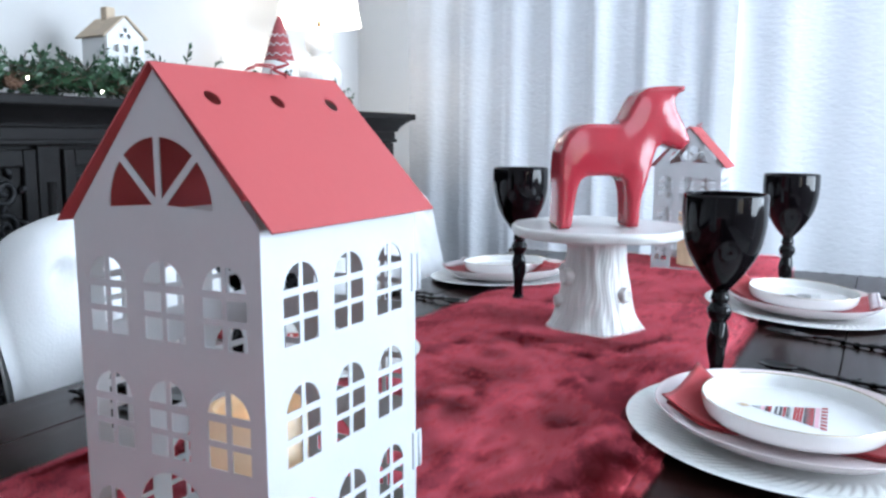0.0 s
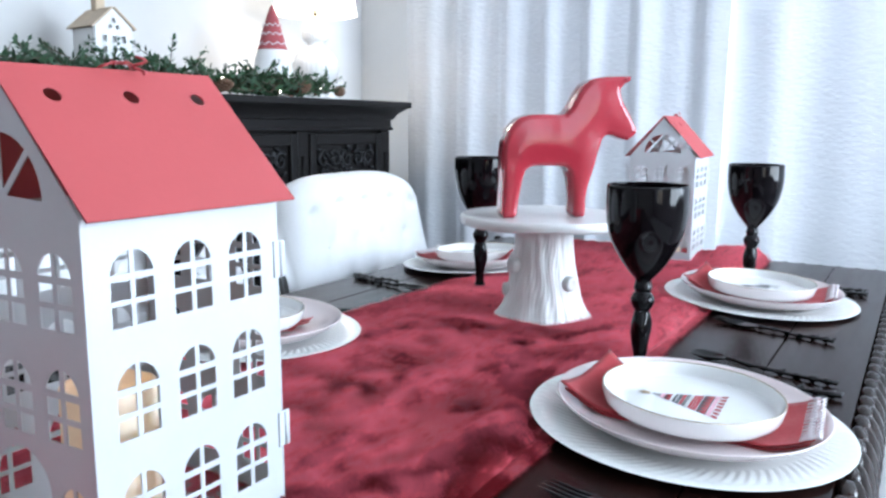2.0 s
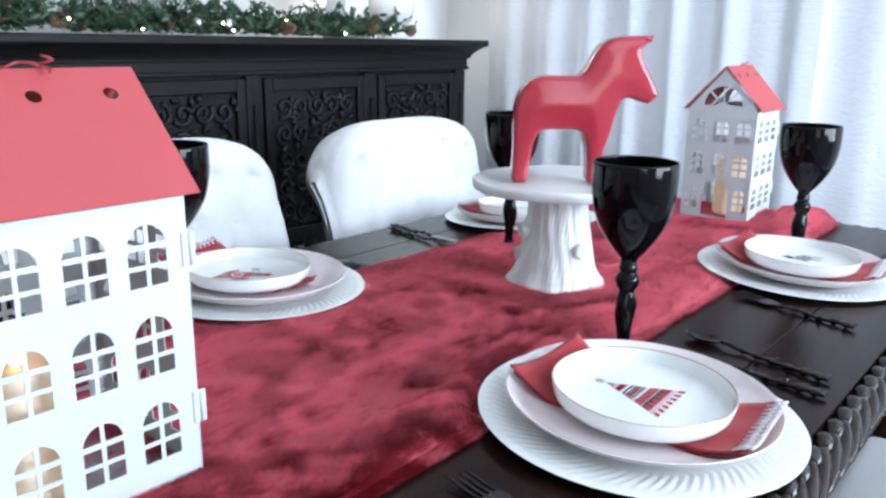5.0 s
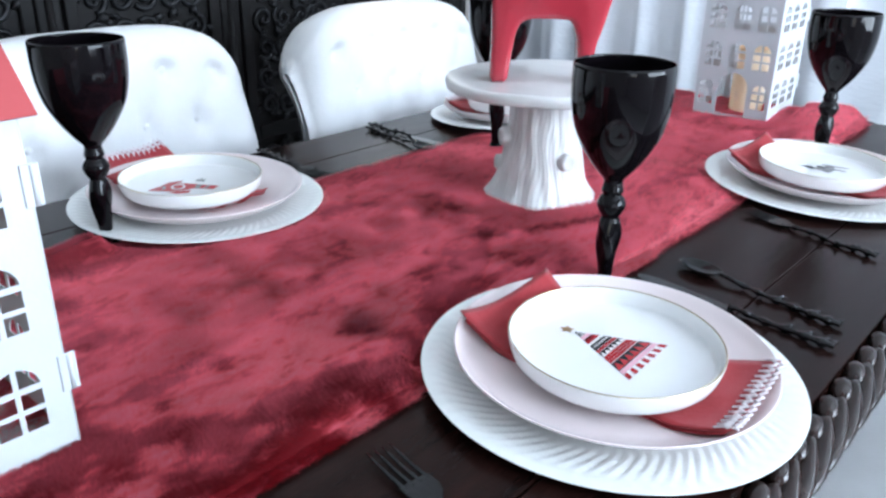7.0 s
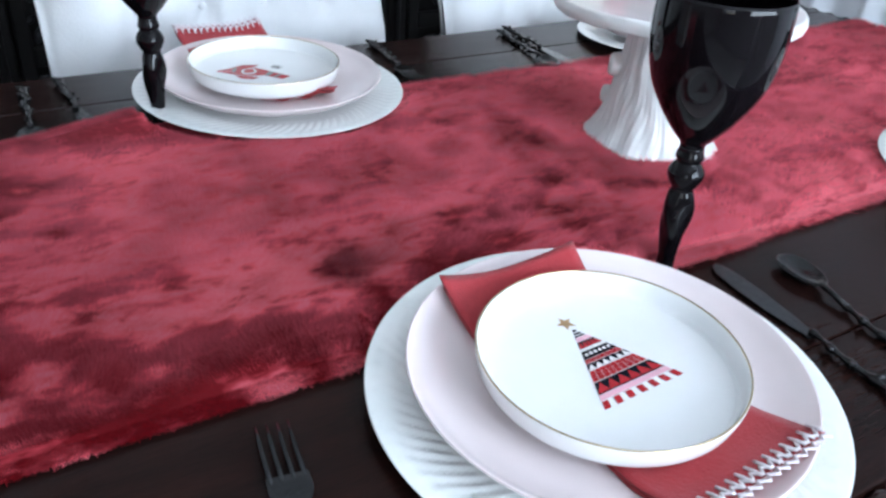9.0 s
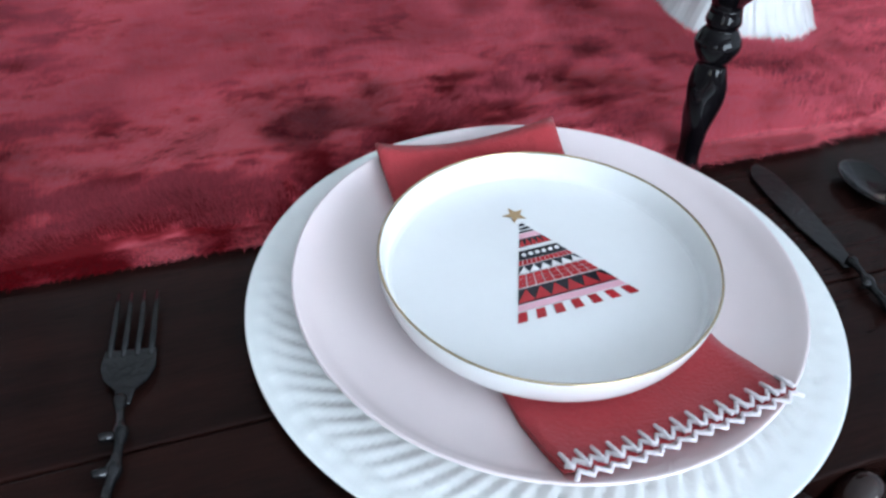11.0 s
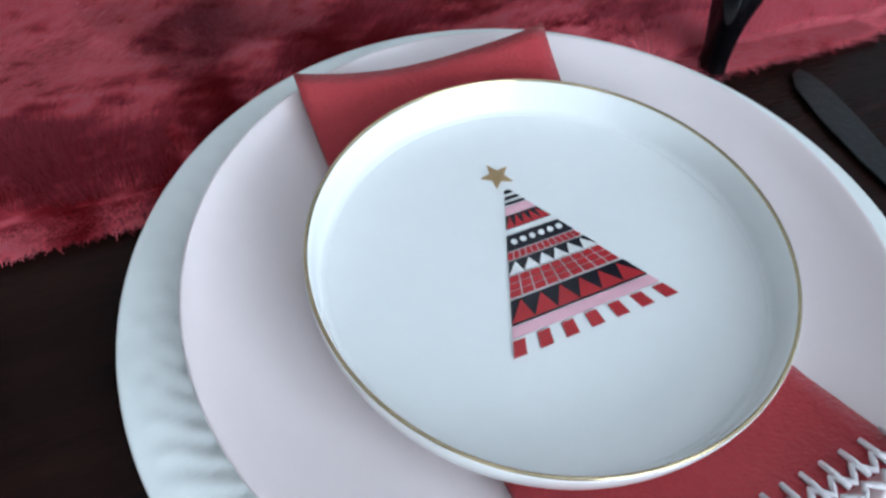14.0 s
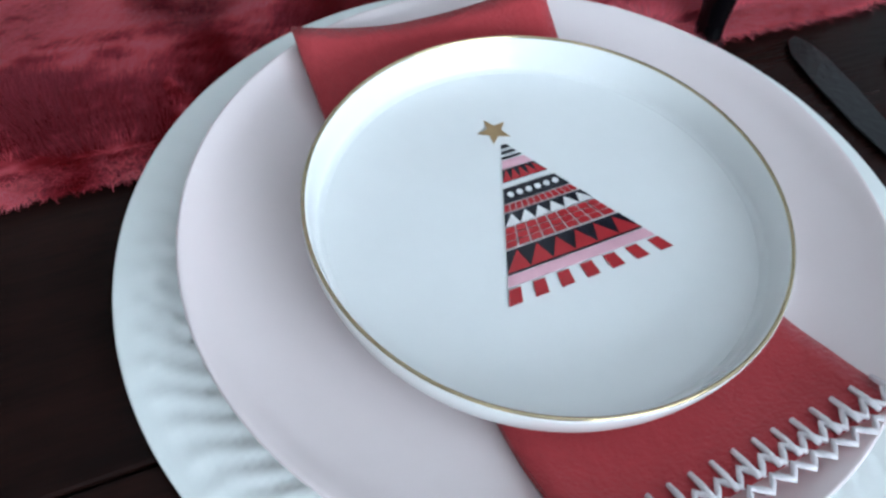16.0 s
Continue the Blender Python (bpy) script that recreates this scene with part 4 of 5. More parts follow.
def lantern():
    """A house-shaped lantern, its front to local -y; base at z 0."""
    top = thing("house_lantern", pose(0, 0, 0), "white metal house-shaped lantern with a red gabled roof", "lantern", "house lanterns")
    hw, hd, wall, ridge, th = 0.079, 0.089, 0.255, 0.352, 0.0012
    rows = (0.2315, 0.1545, 0.0775)
    gable = [(-hw, 0), (hw, 0), (hw, wall), (0, ridge - 0.004), (-hw, wall)]
    holes = [h for z in rows[:2] for cx in (-0.050, 0, 0.050) for h in window_holes(cx, z)] + [h for cx in (-0.056, 0.056) for h in window_holes(cx, rows[2] - 0.004, 0.030, 0.050)]
    door = [(-0.031, 0.006), (0.031, 0.006), *arc(0, 0.062, 0.031, 0, 180, 16)]
    fan = fan_holes(0, 0.2640, 0.0440)
    stand = Matrix.Rotation(radians(90), 4, "X")
    part("front_wall", moved(plate_of([gable, *holes, door, *fan], th), Matrix.Translation((0, -hd + th, 0)) @ stand), TIN, top)
    back_holes = [h for z in rows for cx in (-0.050, 0, 0.050) for h in window_holes(cx, z)]
    part("back_door", moved(plate_of([gable, *back_holes, *fan], th), Matrix.Translation((0, hd, 0)) @ stand), TIN, top)
    side = [(-hd + th, 0), (hd - th, 0), (hd - th, wall), (-hd + th, wall)]
    side_holes = [h for z in rows for cx in (-0.052, 0, 0.052) for h in window_holes(cx, z)]
    turn = Matrix.Rotation(radians(90), 4, "Z") @ stand
    sheet = plate_of([side, *side_holes], th)
    part("side_wall", sheet, TIN, top, m=Matrix.Translation((hw - th, 0, 0)) @ turn)
    part("side_wall", sheet, TIN, top, m=Matrix.Translation((-hw, 0, 0)) @ turn)
    part("base", box(-hw + th, hw - th, -hd + th, hd - th, 0.0, 0.0016, 0), TIN, top)
    # roof: two sheets folded at the ridge, with three vents near it
    ex, dz = 0.0905, 0.099
    slope = math.hypot(ex, dz)
    ang = math.degrees(math.atan2(dz, ex))
    ry0, ry1 = -hd - 0.003, hd + 0.008
    vents = [[(slope - 0.028 + 0.0062 * math.cos(a), cy + 0.0062 * math.sin(a)) for a in (2 * math.pi * k / 20 for k in range(20))] for cy in (-0.060, 0.003, 0.066)]
    rs = plate_of([[(0, ry0), (slope, ry0), (slope, ry1), (0, ry1)], *vents], 0.0014)
    roof = part("roof", rs, ROOF, top, "matt red roof with round vents", m=Matrix.Translation((ex, 0, ridge - dz)) @ Matrix.Rotation(math.pi, 4, "Z") @ Matrix.Rotation(radians(-ang), 4, "Y") @ Matrix.Diagonal((1, -1, 1, 1)) @ Matrix.Translation((0, 0, 0)))
    part("roof", rs, ROOF, top, m=Matrix.Translation((-ex, 0, ridge - dz)) @ Matrix.Rotation(radians(-ang), 4, "Y"))
    # wire handle lying on the ridge
    for off, lift in ((0.0, 0.0), (0.0025, 0.0012)):
        loop = [(0.006 + 0.004 * math.sin(k * 0.8) + off, -0.014 + 0.0024 * k, ridge + 0.001 + 0.0040 * math.sin(math.pi * k / 14) + lift) for k in range(15)]
        part("handle", tube(loop, 0.0006, 6), WIRE, top, "thin red wire handle")
    part("handle_knot", tube([(0.010 + 0.004 * math.cos(k), 0.020 + 0.004 * math.sin(k * 1.3), ridge - 0.002 + 0.0016 * k) for k in range(9)], 0.0011, 6), WIRE, top)
    for z in (0.205, 0.062):
        part("hinge", box(hw - 0.001, hw + 0.0014, hd - 0.006, hd + 0.007, z - 0.015, z + 0.015, 0.0006, 1), TIN, top)
        part("hinge", tube([(hw + 0.001, hd + 0.002, z - 0.014), (hw + 0.001, hd + 0.002, z + 0.014)], 0.002, 8), TIN, top)
    return top


def candle():
    top = thing("candle", pose(0, 0, 0), "lit cream pillar candle inside a house lantern", "candle", "candles")
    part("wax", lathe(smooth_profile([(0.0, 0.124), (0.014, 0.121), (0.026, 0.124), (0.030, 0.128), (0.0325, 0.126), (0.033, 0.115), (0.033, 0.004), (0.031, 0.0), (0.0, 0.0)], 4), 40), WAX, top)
    part("flame", lathe(smooth_profile([(0.0, 0.0), (0.004, 0.004), (0.0045, 0.009), (0.002, 0.018), (0.0, 0.024)], 4), 12), FLAME, top, m=pose(0, 0, 0.1235))
    return top


LZ = TZ + 0.0075
L1 = lantern()
L1.matrix_basis = pose(-0.199, 0.530, LZ, 0, -0.7, 0.5)
copy_thing(L1, pose(-0.211, 2.094, LZ, 0, 0, 3) @ Matrix.Scale(0.95, 4))
C1 = candle()
C1.matrix_basis = pose(-0.170, 0.491, LZ + 0.0018)
copy_thing(C1, pose(-0.205, 2.09, LZ + 0.0018))


# ---- cake stand and horse ----
def cake_stand():
    top = thing("cake_stand", pose(-0.210, 1.353, TZ + 0.008) @ Matrix.Diagonal((1.03, 1.03, 0.98, 1)), "white ceramic cake stand shaped like a tree trunk", "cake stand")

    def bark(a, r, z, i):
        k = 0.010 * math.sin(11 * a + 2.3 * math.sin(z * 40)) + 0.007 * math.sin(27 * a + 30 * z + 3 * math.sin(3 * a)) + 0.005 * math.sin(59 * a + 3 * math.sin(z * 70 + 5 * a)) + 0.05 * noise.noise((math.cos(a) * 4, math.sin(a) * 4, z * 25))
        flare = 0.035 * max(0, 1 - z / 0.03) * math.sin(5 * a + 0.7)
        return r * (1 + k + flare), z
    prof = smooth_profile([(0.0, 0.004), (0.072, 0.0), (0.076, 0.003), (0.070, 0.012), (0.062, 0.028), (0.057, 0.05), (0.0525, 0.08), (0.048, 0.11), (0.046, 0.140), (0.052, 0.155), (0.0, 0.158)], 6)
    part("trunk", lathe(prof, 260, bark), STONEWARE, top)
    knots = [(-128, 0.088, 0.0135), (-20, 0.062, 0.0125), (170, 0.09, 0.014), (100, 0.06, 0.013), (215, 0.045, 0.011)]
    for a, z, r in knots:
        rr = 0.0635 - 0.1 * z
        m = Matrix.Rotation(radians(a), 4, "Z") @ Matrix.Translation((rr, 0, z)) @ Matrix.Rotation(radians(90), 4, "Y")
        part("knot", lathe(smooth_profile([(0.0, 0.0055), (r * 0.4, 0.0060), (r * 0.75, 0.0062), (r * 0.98, 0.0030), (r * 1.1, -0.006), (r * 1.3, -0.016)], 4), 28), STONEWARE, top, m=m)

    def wavy(a, r, z, i):
        k = 1 + 0.012 * math.sin(3 * a + 0.5) + 0.008 * math.sin(7 * a)
        if r > 0.13 and z < 0.1615:
            k += 0.012 * noise.noise((math.cos(a) * 20, math.sin(a) * 20, z * 60))
        return r * k, z + (0.0008 * math.sin(4 * a) if r > 0.1 else 0)
    pl = smooth_profile([(0.0, 0.1605), (0.06, 0.1605), (0.11, 0.1610), (0.128, 0.1635), (0.1355, 0.1640), (0.1385, 0.1600), (0.1380, 0.1530), (0.1340, 0.1480), (0.11, 0.1455), (0.06, 0.1450), (0.0, 0.1450)], 5)
    part("plate", moved(lathe(pl, 120, wavy), Matrix.Translation((0, 0, 0.008)) @ Matrix.Diagonal((0.975, 0.975, 1, 1))), STONEWARE, top)
    return top


cake_stand()

# a carved horse in one plain piece, standing on the cake stand
HORSE = [(0, 0), (2, 95), (0, 160), (3, 200), (15, 235), (40, 263), (70, 273), (115, 274), (160, 273), (178, 290), (195, 325), (212, 352), (235, 367), (262, 372), (300, 374),
         (342, 376), (326, 360), (310, 338), (318, 312), (338, 278), (358, 240), (360, 226), (348, 216), (336, 207), (318, 212), (295, 220), (280, 222), (268, 212), (258, 180), (246, 130),
         (232, 85), (227, 50), (227, 2), (194, 2), (193, 50), (189, 95), (180, 125), (168, 137), (140, 139), (80, 138), (63, 128), (54, 105), (47, 60), (40, 0)]


def rounded(points, passes=1):
    for _ in range(passes):
        out = []
        for (x0, y0), (x1, y1) in zip(points, points[1:] + points[:1]):
            if math.hypot(x1 - x0, y1 - y0) > 6:
                out += [(x0 * 0.86 + x1 * 0.14, y0 * 0.86 + y1 * 0.14), (x0 * 0.14 + x1 * 0.86, y0 * 0.14 + y1 * 0.86)]
            else:
                out.append(((x0 + x1) / 2, (y0 + y1) / 2))
        points = out
    return points


HS = 0.000573
horse_mesh = plate_of([[(x * HS * 1.01, y * HS) for x, y in rounded(HORSE)]], 0.050, 0.008, True)
horse_mesh.transform(Matrix.Translation((0, 0.024, 0)) @ Matrix.Rotation(radians(90), 4, "X"))
bm = bmesh.new()
bm.from_mesh(horse_mesh)
for k in range(1, 26):
    bmesh.ops.bisect_plane(bm, geom=bm.verts[:] + bm.edges[:] + bm.faces[:], plane_co=(0.0085 * k, 0, 0), plane_no=(1, 0, 0))
    bmesh.ops.bisect_plane(bm, geom=bm.verts[:] + bm.edges[:] + bm.faces[:], plane_co=(0, 0, 0.0085 * k), plane_no=(0, 0, 1))
# the flanks swell gently away from the outline
rim2d = [(x * HS * 1.01, y * HS) for x, y in rounded(HORSE)]
mid_y = (max(v.co.y for v in bm.verts) + min(v.co.y for v in bm.verts)) / 2
half_y = max(v.co.y for v in bm.verts) - mid_y
for v in bm.verts:
    if abs(abs(v.co.y - mid_y) - half_y) < 1e-4:
        near_rim = 1.0
        for (ax, az), (bx, bz) in zip(rim2d, rim2d[1:] + rim2d[:1]):
            ux, uz = bx - ax, bz - az
            q = max(0.0, min(1.0, ((v.co.x - ax) * ux + (v.co.z - az) * uz) / (ux * ux + uz * uz + 1e-12)))
            near_rim = min(near_rim, math.hypot(v.co.x - ax - q * ux, v.co.z - az - q * uz))
        swell = 0.0035 * (1 - math.exp(-(max(0.0, near_rim - 0.007) / 0.017) ** 1.6))
        v.co.y += math.copysign(swell, v.co.y - mid_y)
for f in bm.faces:
    f.smooth = True
bm.to_mesh(horse_mesh)
bm.free()
horse = part("horse_figurine", horse_mesh, LACQUER)
horse.matrix_basis = pose(-0.2655, 1.295, TZ + 0.1736, 0, 0, 39) @ Matrix.Scale(1.045, 4)
tagged(horse, "glossy red lacquered wooden horse figurine standing on the cake stand", "figurine")


# ---- chairs ----
def chair():
    """A tufted chair; it faces local +x, seat centre at the origin."""
    top = thing("dining_chair", pose(0, 0, 0), "white leather dining chair with a button-tufted, scrolled back", "chair", "dining chairs")
    w = 0.283
    # outline of the back in x, z from the seat up, over the scroll, and down the rear
    line = [(-0.190, 0.44), (-0.197, 0.52), (-0.208, 0.60), (-0.222, 0.70), (-0.238, 0.80), (-0.252, 0.88), (-0.262, 0.925), (-0.282, 0.953), (-0.320, 0.962), (-0.358, 0.948), (-0.380, 0.912), (-0.380, 0.870), (-0.366, 0.835), (-0.345, 0.805), (-0.326, 0.775), (-0.308, 0.72), (-0.290, 0.64), (-0.272, 0.55), (-0.262, 0.44)]
    prof = smooth_profile([(x + 1, z) for x, z in line], 5)
    prof = [(x - 1, z) for x, z in prof]
    n = 56
    buttons = [(yy, zz) for r, zz in enumerate((0.60, 0.70, 0.80, 0.89)) for yy in ((-0.15, -0.05, 0.05, 0.15) if r % 2 == 0 else (-0.2, -0.1, 0.0, 0.1, 0.2))]
    verts, faces = [], []
    for i, (x, z) in enumerate(prof):
        for j in range(n + 1):
            v = 2 * j / n - 1
            y = w * v
            ends = abs(v) ** 14
            px = x
            if i < len(prof) * 0.42:
                d = 0.0
                for by, bz in buttons:
                    rr = math.hypot(y - by, z - bz)
                    d = max(d, math.exp(-(rr / 0.016) ** 2) * 0.022)
                    # creases between neighbouring buttons
                    for cy, cz in ((by - 0.05, bz + 0.1), (by + 0.05, bz + 0.1)):
                        if cz < 0.92 and abs(cy) < 0.23:
                            tt = max(0, min(1, ((y - by) * (cy - by) + (z - bz) * (cz - bz)) / ((cy - by) ** 2 + (cz - bz) ** 2)))
                            q = math.hypot(y - by - tt * (cy - by), z - bz - tt * (cz - bz))
                            d = max(d, 0.006 * math.exp(-(q / 0.008) ** 2))
                px -= d - 0.006
            else:
                px += 0.002 * math.sin(z * 50) * math.sin(y * 40)
            s = max(0.0, (abs(v) - 0.74) / 0.26)
            k = 0.16 + 0.84 * math.sqrt(max(0.0, 1 - s * s))
            blend = max(0.0, min(1.0, (z - 0.76) / 0.10))
            cx = (-0.235 - 0.12 * (z - 0.5)) * (1 - blend) - 0.322 * blend
            pz = z + blend * (0.885 - z) * (1 - k) * 0.8
            verts.append((cx + (px - cx) * k, y, pz - 0.075 * max(0, (z - 0.62) / 0.34) * abs(v) ** 4))
    for i in range(len(prof) - 1):
        for j in range(n):
            a = i * (n + 1) + j
            faces.append((a, a + 1, a + n + 2, a + n + 1))
    m = len(prof)
    for j in (0, n):
        ring = [i * (n + 1) + j for i in range(m)]
        faces.append(tuple(ring if j == n else ring[::-1]))
    back = part("backrest", pydata(verts, faces), LEATHER, top)
    dot = ellipsoid(0.004, 0.0075, 0.0075, 10, 6)
    dome = bpy.data.meshes.new("button")
    dot.to_mesh(dome)
    dot.free()
    dome.materials.append(LEATHER)
    for by, bz in buttons:
        bx = np.interp(bz, [p[1] for p in prof[:30]], [p[0] for p in prof[:30]])
        part("button", dome, None, back, m=pose(float(bx) - 0.0125, by, bz))
    # cushion
    bm = box(-0.235, 0.235, -0.245, 0.245, 0.40, 0.50, 0.03, 5)
    for v in bm.verts:
        if v.co.z > 0.45:
            v.co.z += 0.012 * max(0, 1 - (v.co.x / 0.24) ** 2) * max(0, 1 - (v.co.y / 0.25) ** 2)
    for f in bm.faces:
        f.smooth = True
    part("seat", bm, LEATHER, top)
    part("seat_frame", box(-0.22, 0.22, -0.23, 0.23, 0.35, 0.405, 0.008), LEATHER, top)
    leg = lathe(smooth_profile([(0.0, 0.0), (0.014, 0.0), (0.016, 0.02), (0.02, 0.2), (0.026, 0.35), (0.0, 0.36)], 3), 16)
    for lx in (-0.19, 0.19):
        for ly in (-0.2, 0.2):
            part("leg", leg, LEG, top, m=pose(lx, ly, 0))
    return top


chair_a = chair()
chair_a.matrix_basis = pose(-0.610, 1.054, 0)
copy_thing(chair_a, pose(-0.610, 1.750, 0))
copy_thing(chair_a, pose(-0.625, 0.328, 0))
copy_thing(chair_a, pose(0.44, 1.490, 0, 0, 0, 180))


# ---- cabinet ----
CX, CTOP, CY0, CY1 = -1.263, 1.155, -0.10, 2.575


def spiral(cx, cy, r, turns, flip, start):
    pts, rad = [], []
    n = 26
    for k in range(n + 1):
        u = k / n
        a = start + flip * turns * 2 * math.pi * u
        rr = r * (1 - 0.86 * u)
        pts.append((cx + rr * math.cos(a), cy + rr * math.sin(a), 0.003 + 0.004 * u))
        rad.append(r * (0.24 - 0.08 * u))
    return tube(pts, rad, 7)


def relief_panel(width, height, seed):
    """Carved scrollwork in the xy plane, centred on the origin."""
    rng = random.Random(seed)
    out = []
    rows = int(height / 0.062)
    cols = max(2, int(width / 0.058))
    for r in range(rows):
        for c in range(cols):
            cx = -width / 2 + (c + 0.5) * width / cols
            cy = -height / 2 + (r + 0.5) * height / rows
            flip = 1 if (r + c) % 2 == 0 else -1
            out.append(spiral(cx, cy, 0.029, 1.35, flip, rng.uniform(0, 6.28)))
            for k in range(3):
                a = rng.uniform(0, 6.28)
                p = Vector((cx + 0.03 * math.cos(a), cy + 0.03 * math.sin(a), 0.003))
                q = p + Vector((0.028 * math.cos(a + flip), 0.028 * math.sin(a + flip), 0.002))
                out.append(tube([p, (p + q) / 2 + Vector((0, 0, 0.004)), q], [0.003, 0.0085, 0.0015], 7))
    return merged(out)


def cabinet():
    top = thing("sideboard", pose(0, 0, 0), "black wooden sideboard with carved scrollwork door panels", "sideboard")
    bx = CX - 0.055
    part("body", box(WX + 0.01, bx - 0.016, CY0 + 0.05, CY1 - 0.05, 0.06, CTOP - 0.06, 0.003), EBONY, top)
    part("plinth", box(WX + 0.01, bx + 0.012, CY0 + 0.035, CY1 - 0.035, 0.0, 0.09, 0.006), EBONY, top)
    part("top", box(WX + 0.006, CX, CY0, CY1, CTOP - 0.022, CTOP, 0.005, 3), EBONY, top)
    verts, faces = [], []
    for k in range(11):
        u = k / 10
        d = 0.010 + 0.036 * math.sin(u * math.pi / 2)
        z = CTOP - 0.022 - 0.040 * u
        verts += [(WX + 0.008, CY0 + d, z), (CX - d, CY0 + d, z), (CX - d, CY1 - d, z), (WX + 0.008, CY1 - d, z)]
    for k in range(10):
        for q in range(4):
            faces.append((4 * k + q, 4 * k + 4 + q, 4 * k + 4 + (q + 1) % 4, 4 * k + (q + 1) % 4))
    faces += [(0, 1, 2, 3), (43, 42, 41, 40)]
    part("cornice", pydata(verts, faces, False), EBONY, top)
    part("frieze", box(bx - 0.016, bx, CY0 + 0.05, CY1 - 0.05, 1.065, CTOP - 0.0622, 0.003), EBONY, top)
    part("frieze_rail", box(bx - 0.002, bx + 0.008, CY0 + 0.05, CY1 - 0.05, 1.056, 1.068, 0.003), EBONY, top)
    pitch, pw = 0.4365, 0.318
    for k in range(6):
        yc = 2.262 - pitch * k
        z0, z1 = 0.16, 1.048
        if yc - pitch / 2 < CY0:
            break
        door = part("door", box(bx - 0.015, bx - 0.004, yc - pitch / 2 + 0.03, yc + pitch / 2 - 0.03, z0, z1, 0.002), EBONY, top)
        a, b = yc - pw / 2, yc + pw / 2
        for y0, y1, c0, c1 in ((a - 0.028, a, z0, z1), (b, b + 0.028, z0, z1), (a, b, z1 - 0.036, z1), (a, b, z0, z0 + 0.04), (a, b, 0.585, 0.625)):
            part("rail", box(bx - 0.004, bx + 0.010, y0, y1, c0, c1, 0.004), EBONY, door)
        for c0, c1, sd in ((z0 + 0.04, 0.585, 3), (0.625, z1 - 0.036, 4)):
            part("carving", relief_panel(pw - 0.02, c1 - c0 - 0.02, sd + 2 * k), RELIEF, door, "raised carved scrollwork",
                 Matrix.Translation((bx - 0.003, yc, (c0 + c1) / 2)) @ Matrix.Rotation(radians(90), 4, "Z") @ Matrix.Rotation(radians(90), 4, "X"))["kind"] = "stuff"
        ys = yc + pitch / 2
        part("stile", box(bx - 0.014, bx + 0.006, ys - 0.026, ys + 0.026, 0.10, 1.055, 0.004), EBONY, top)
        part("flute", tube([(bx + 0.006, ys, 0.2), (bx + 0.006, ys, 0.6), (bx + 0.006, ys, 0.98)], 0.009, 8), EBONY, top)
    return top


cabinet()


# ---- things on the cabinet ----
def table_lamp():
    top = thing("table_lamp", pose(-1.50, 2.335, CTOP), "white ribbed ceramic table lamp, lit, with a white shade", "lamp")

    def rib(a, r, z, i):
        return r * (1 + 0.02 * abs(math.sin(14 * a))), z
    prof = smooth_profile([(0.0, 0.0), (0.045, 0.0), (0.048, 0.008), (0.032, 0.018), (0.034, 0.028), (0.062, 0.06), (0.077, 0.10), (0.073, 0.135), (0.050, 0.165), (0.030, 0.180), (0.030, 0.192), (0.043, 0.205), (0.046, 0.23), (0.038, 0.252), (0.02, 0.262), (0.012, 0.275), (0.0, 0.276)], 5)
    part("base", lathe(prof, 112, rib), CERAMIC, top)
    part("stem", tube([(0, 0, 0.27), (0, 0, 0.30), (0, 0, 0.33)], 0.008, 10), GOLD, top)
    part("shade", lathe([(0.142, 0.285), (0.098, 0.50), (0.0955, 0.50), (0.1395, 0.285), (0.142, 0.285)], 64), SHADE, top)
    part("bulb", ellipsoid(0.028, 0.028, 0.036), BULB, top, m=pose(0, 0, 0.37))
    lamp = bpy.data.lights.new("lamp_bulb", "POINT")
    lamp.energy, lamp.color, lamp.shadow_soft_size = 2.0, (1.0, 0.80, 0.60), 0.04
    ob = new("lamp_bulb", lamp)
    ob.parent = top
    ob.location = (0, 0, 0.325)
    return top


table_lamp()


def cone_ornament():
    top = thing("cone_ornament", pose(-1.455, 2.075, CTOP), "white cone-shaped ornament with a red patterned top", "ornament")
    part("body", lathe(smooth_profile([(0.0, 0.0), (0.066, 0.0), (0.071, 0.01), (0.068, 0.05), (0.058, 0.10), (0.043, 0.150), (0.0, 0.152)], 4), 40), CERAMIC, top)
    part("hood", lathe(smooth_profile([(0.0, 0.148), (0.044, 0.148), (0.042, 0.158), (0.031, 0.20), (0.016, 0.25), (0.004, 0.280), (0.0, 0.282)], 4), 40), HOOD, top, "muted red pointed top")
    for z, r in ((0.165, 0.0405), (0.195, 0.0335), (0.222, 0.0265)):
        ring = [((r + 0.0015) * math.cos(a), (r + 0.0015) * math.sin(a), z + 0.004 * math.sin(10 * a)) for a in (2 * math.pi * k / 60 for k in range(60))]
        part("band", tube(ring, 0.0017, 6, True), THREAD, top, "thin white zigzag band")
    sweep = [(0.070 * math.cos(a), 0.070 * math.sin(a), 0.012 + 0.03 * abs(math.sin(a * 0.8))) for a in (radians(-150 + 6 * k) for k in range(40))]
    part("sash", tube(sweep, 0.008, 8), WIRE, top, "red sash round the foot")
    return top


cone_ornament()


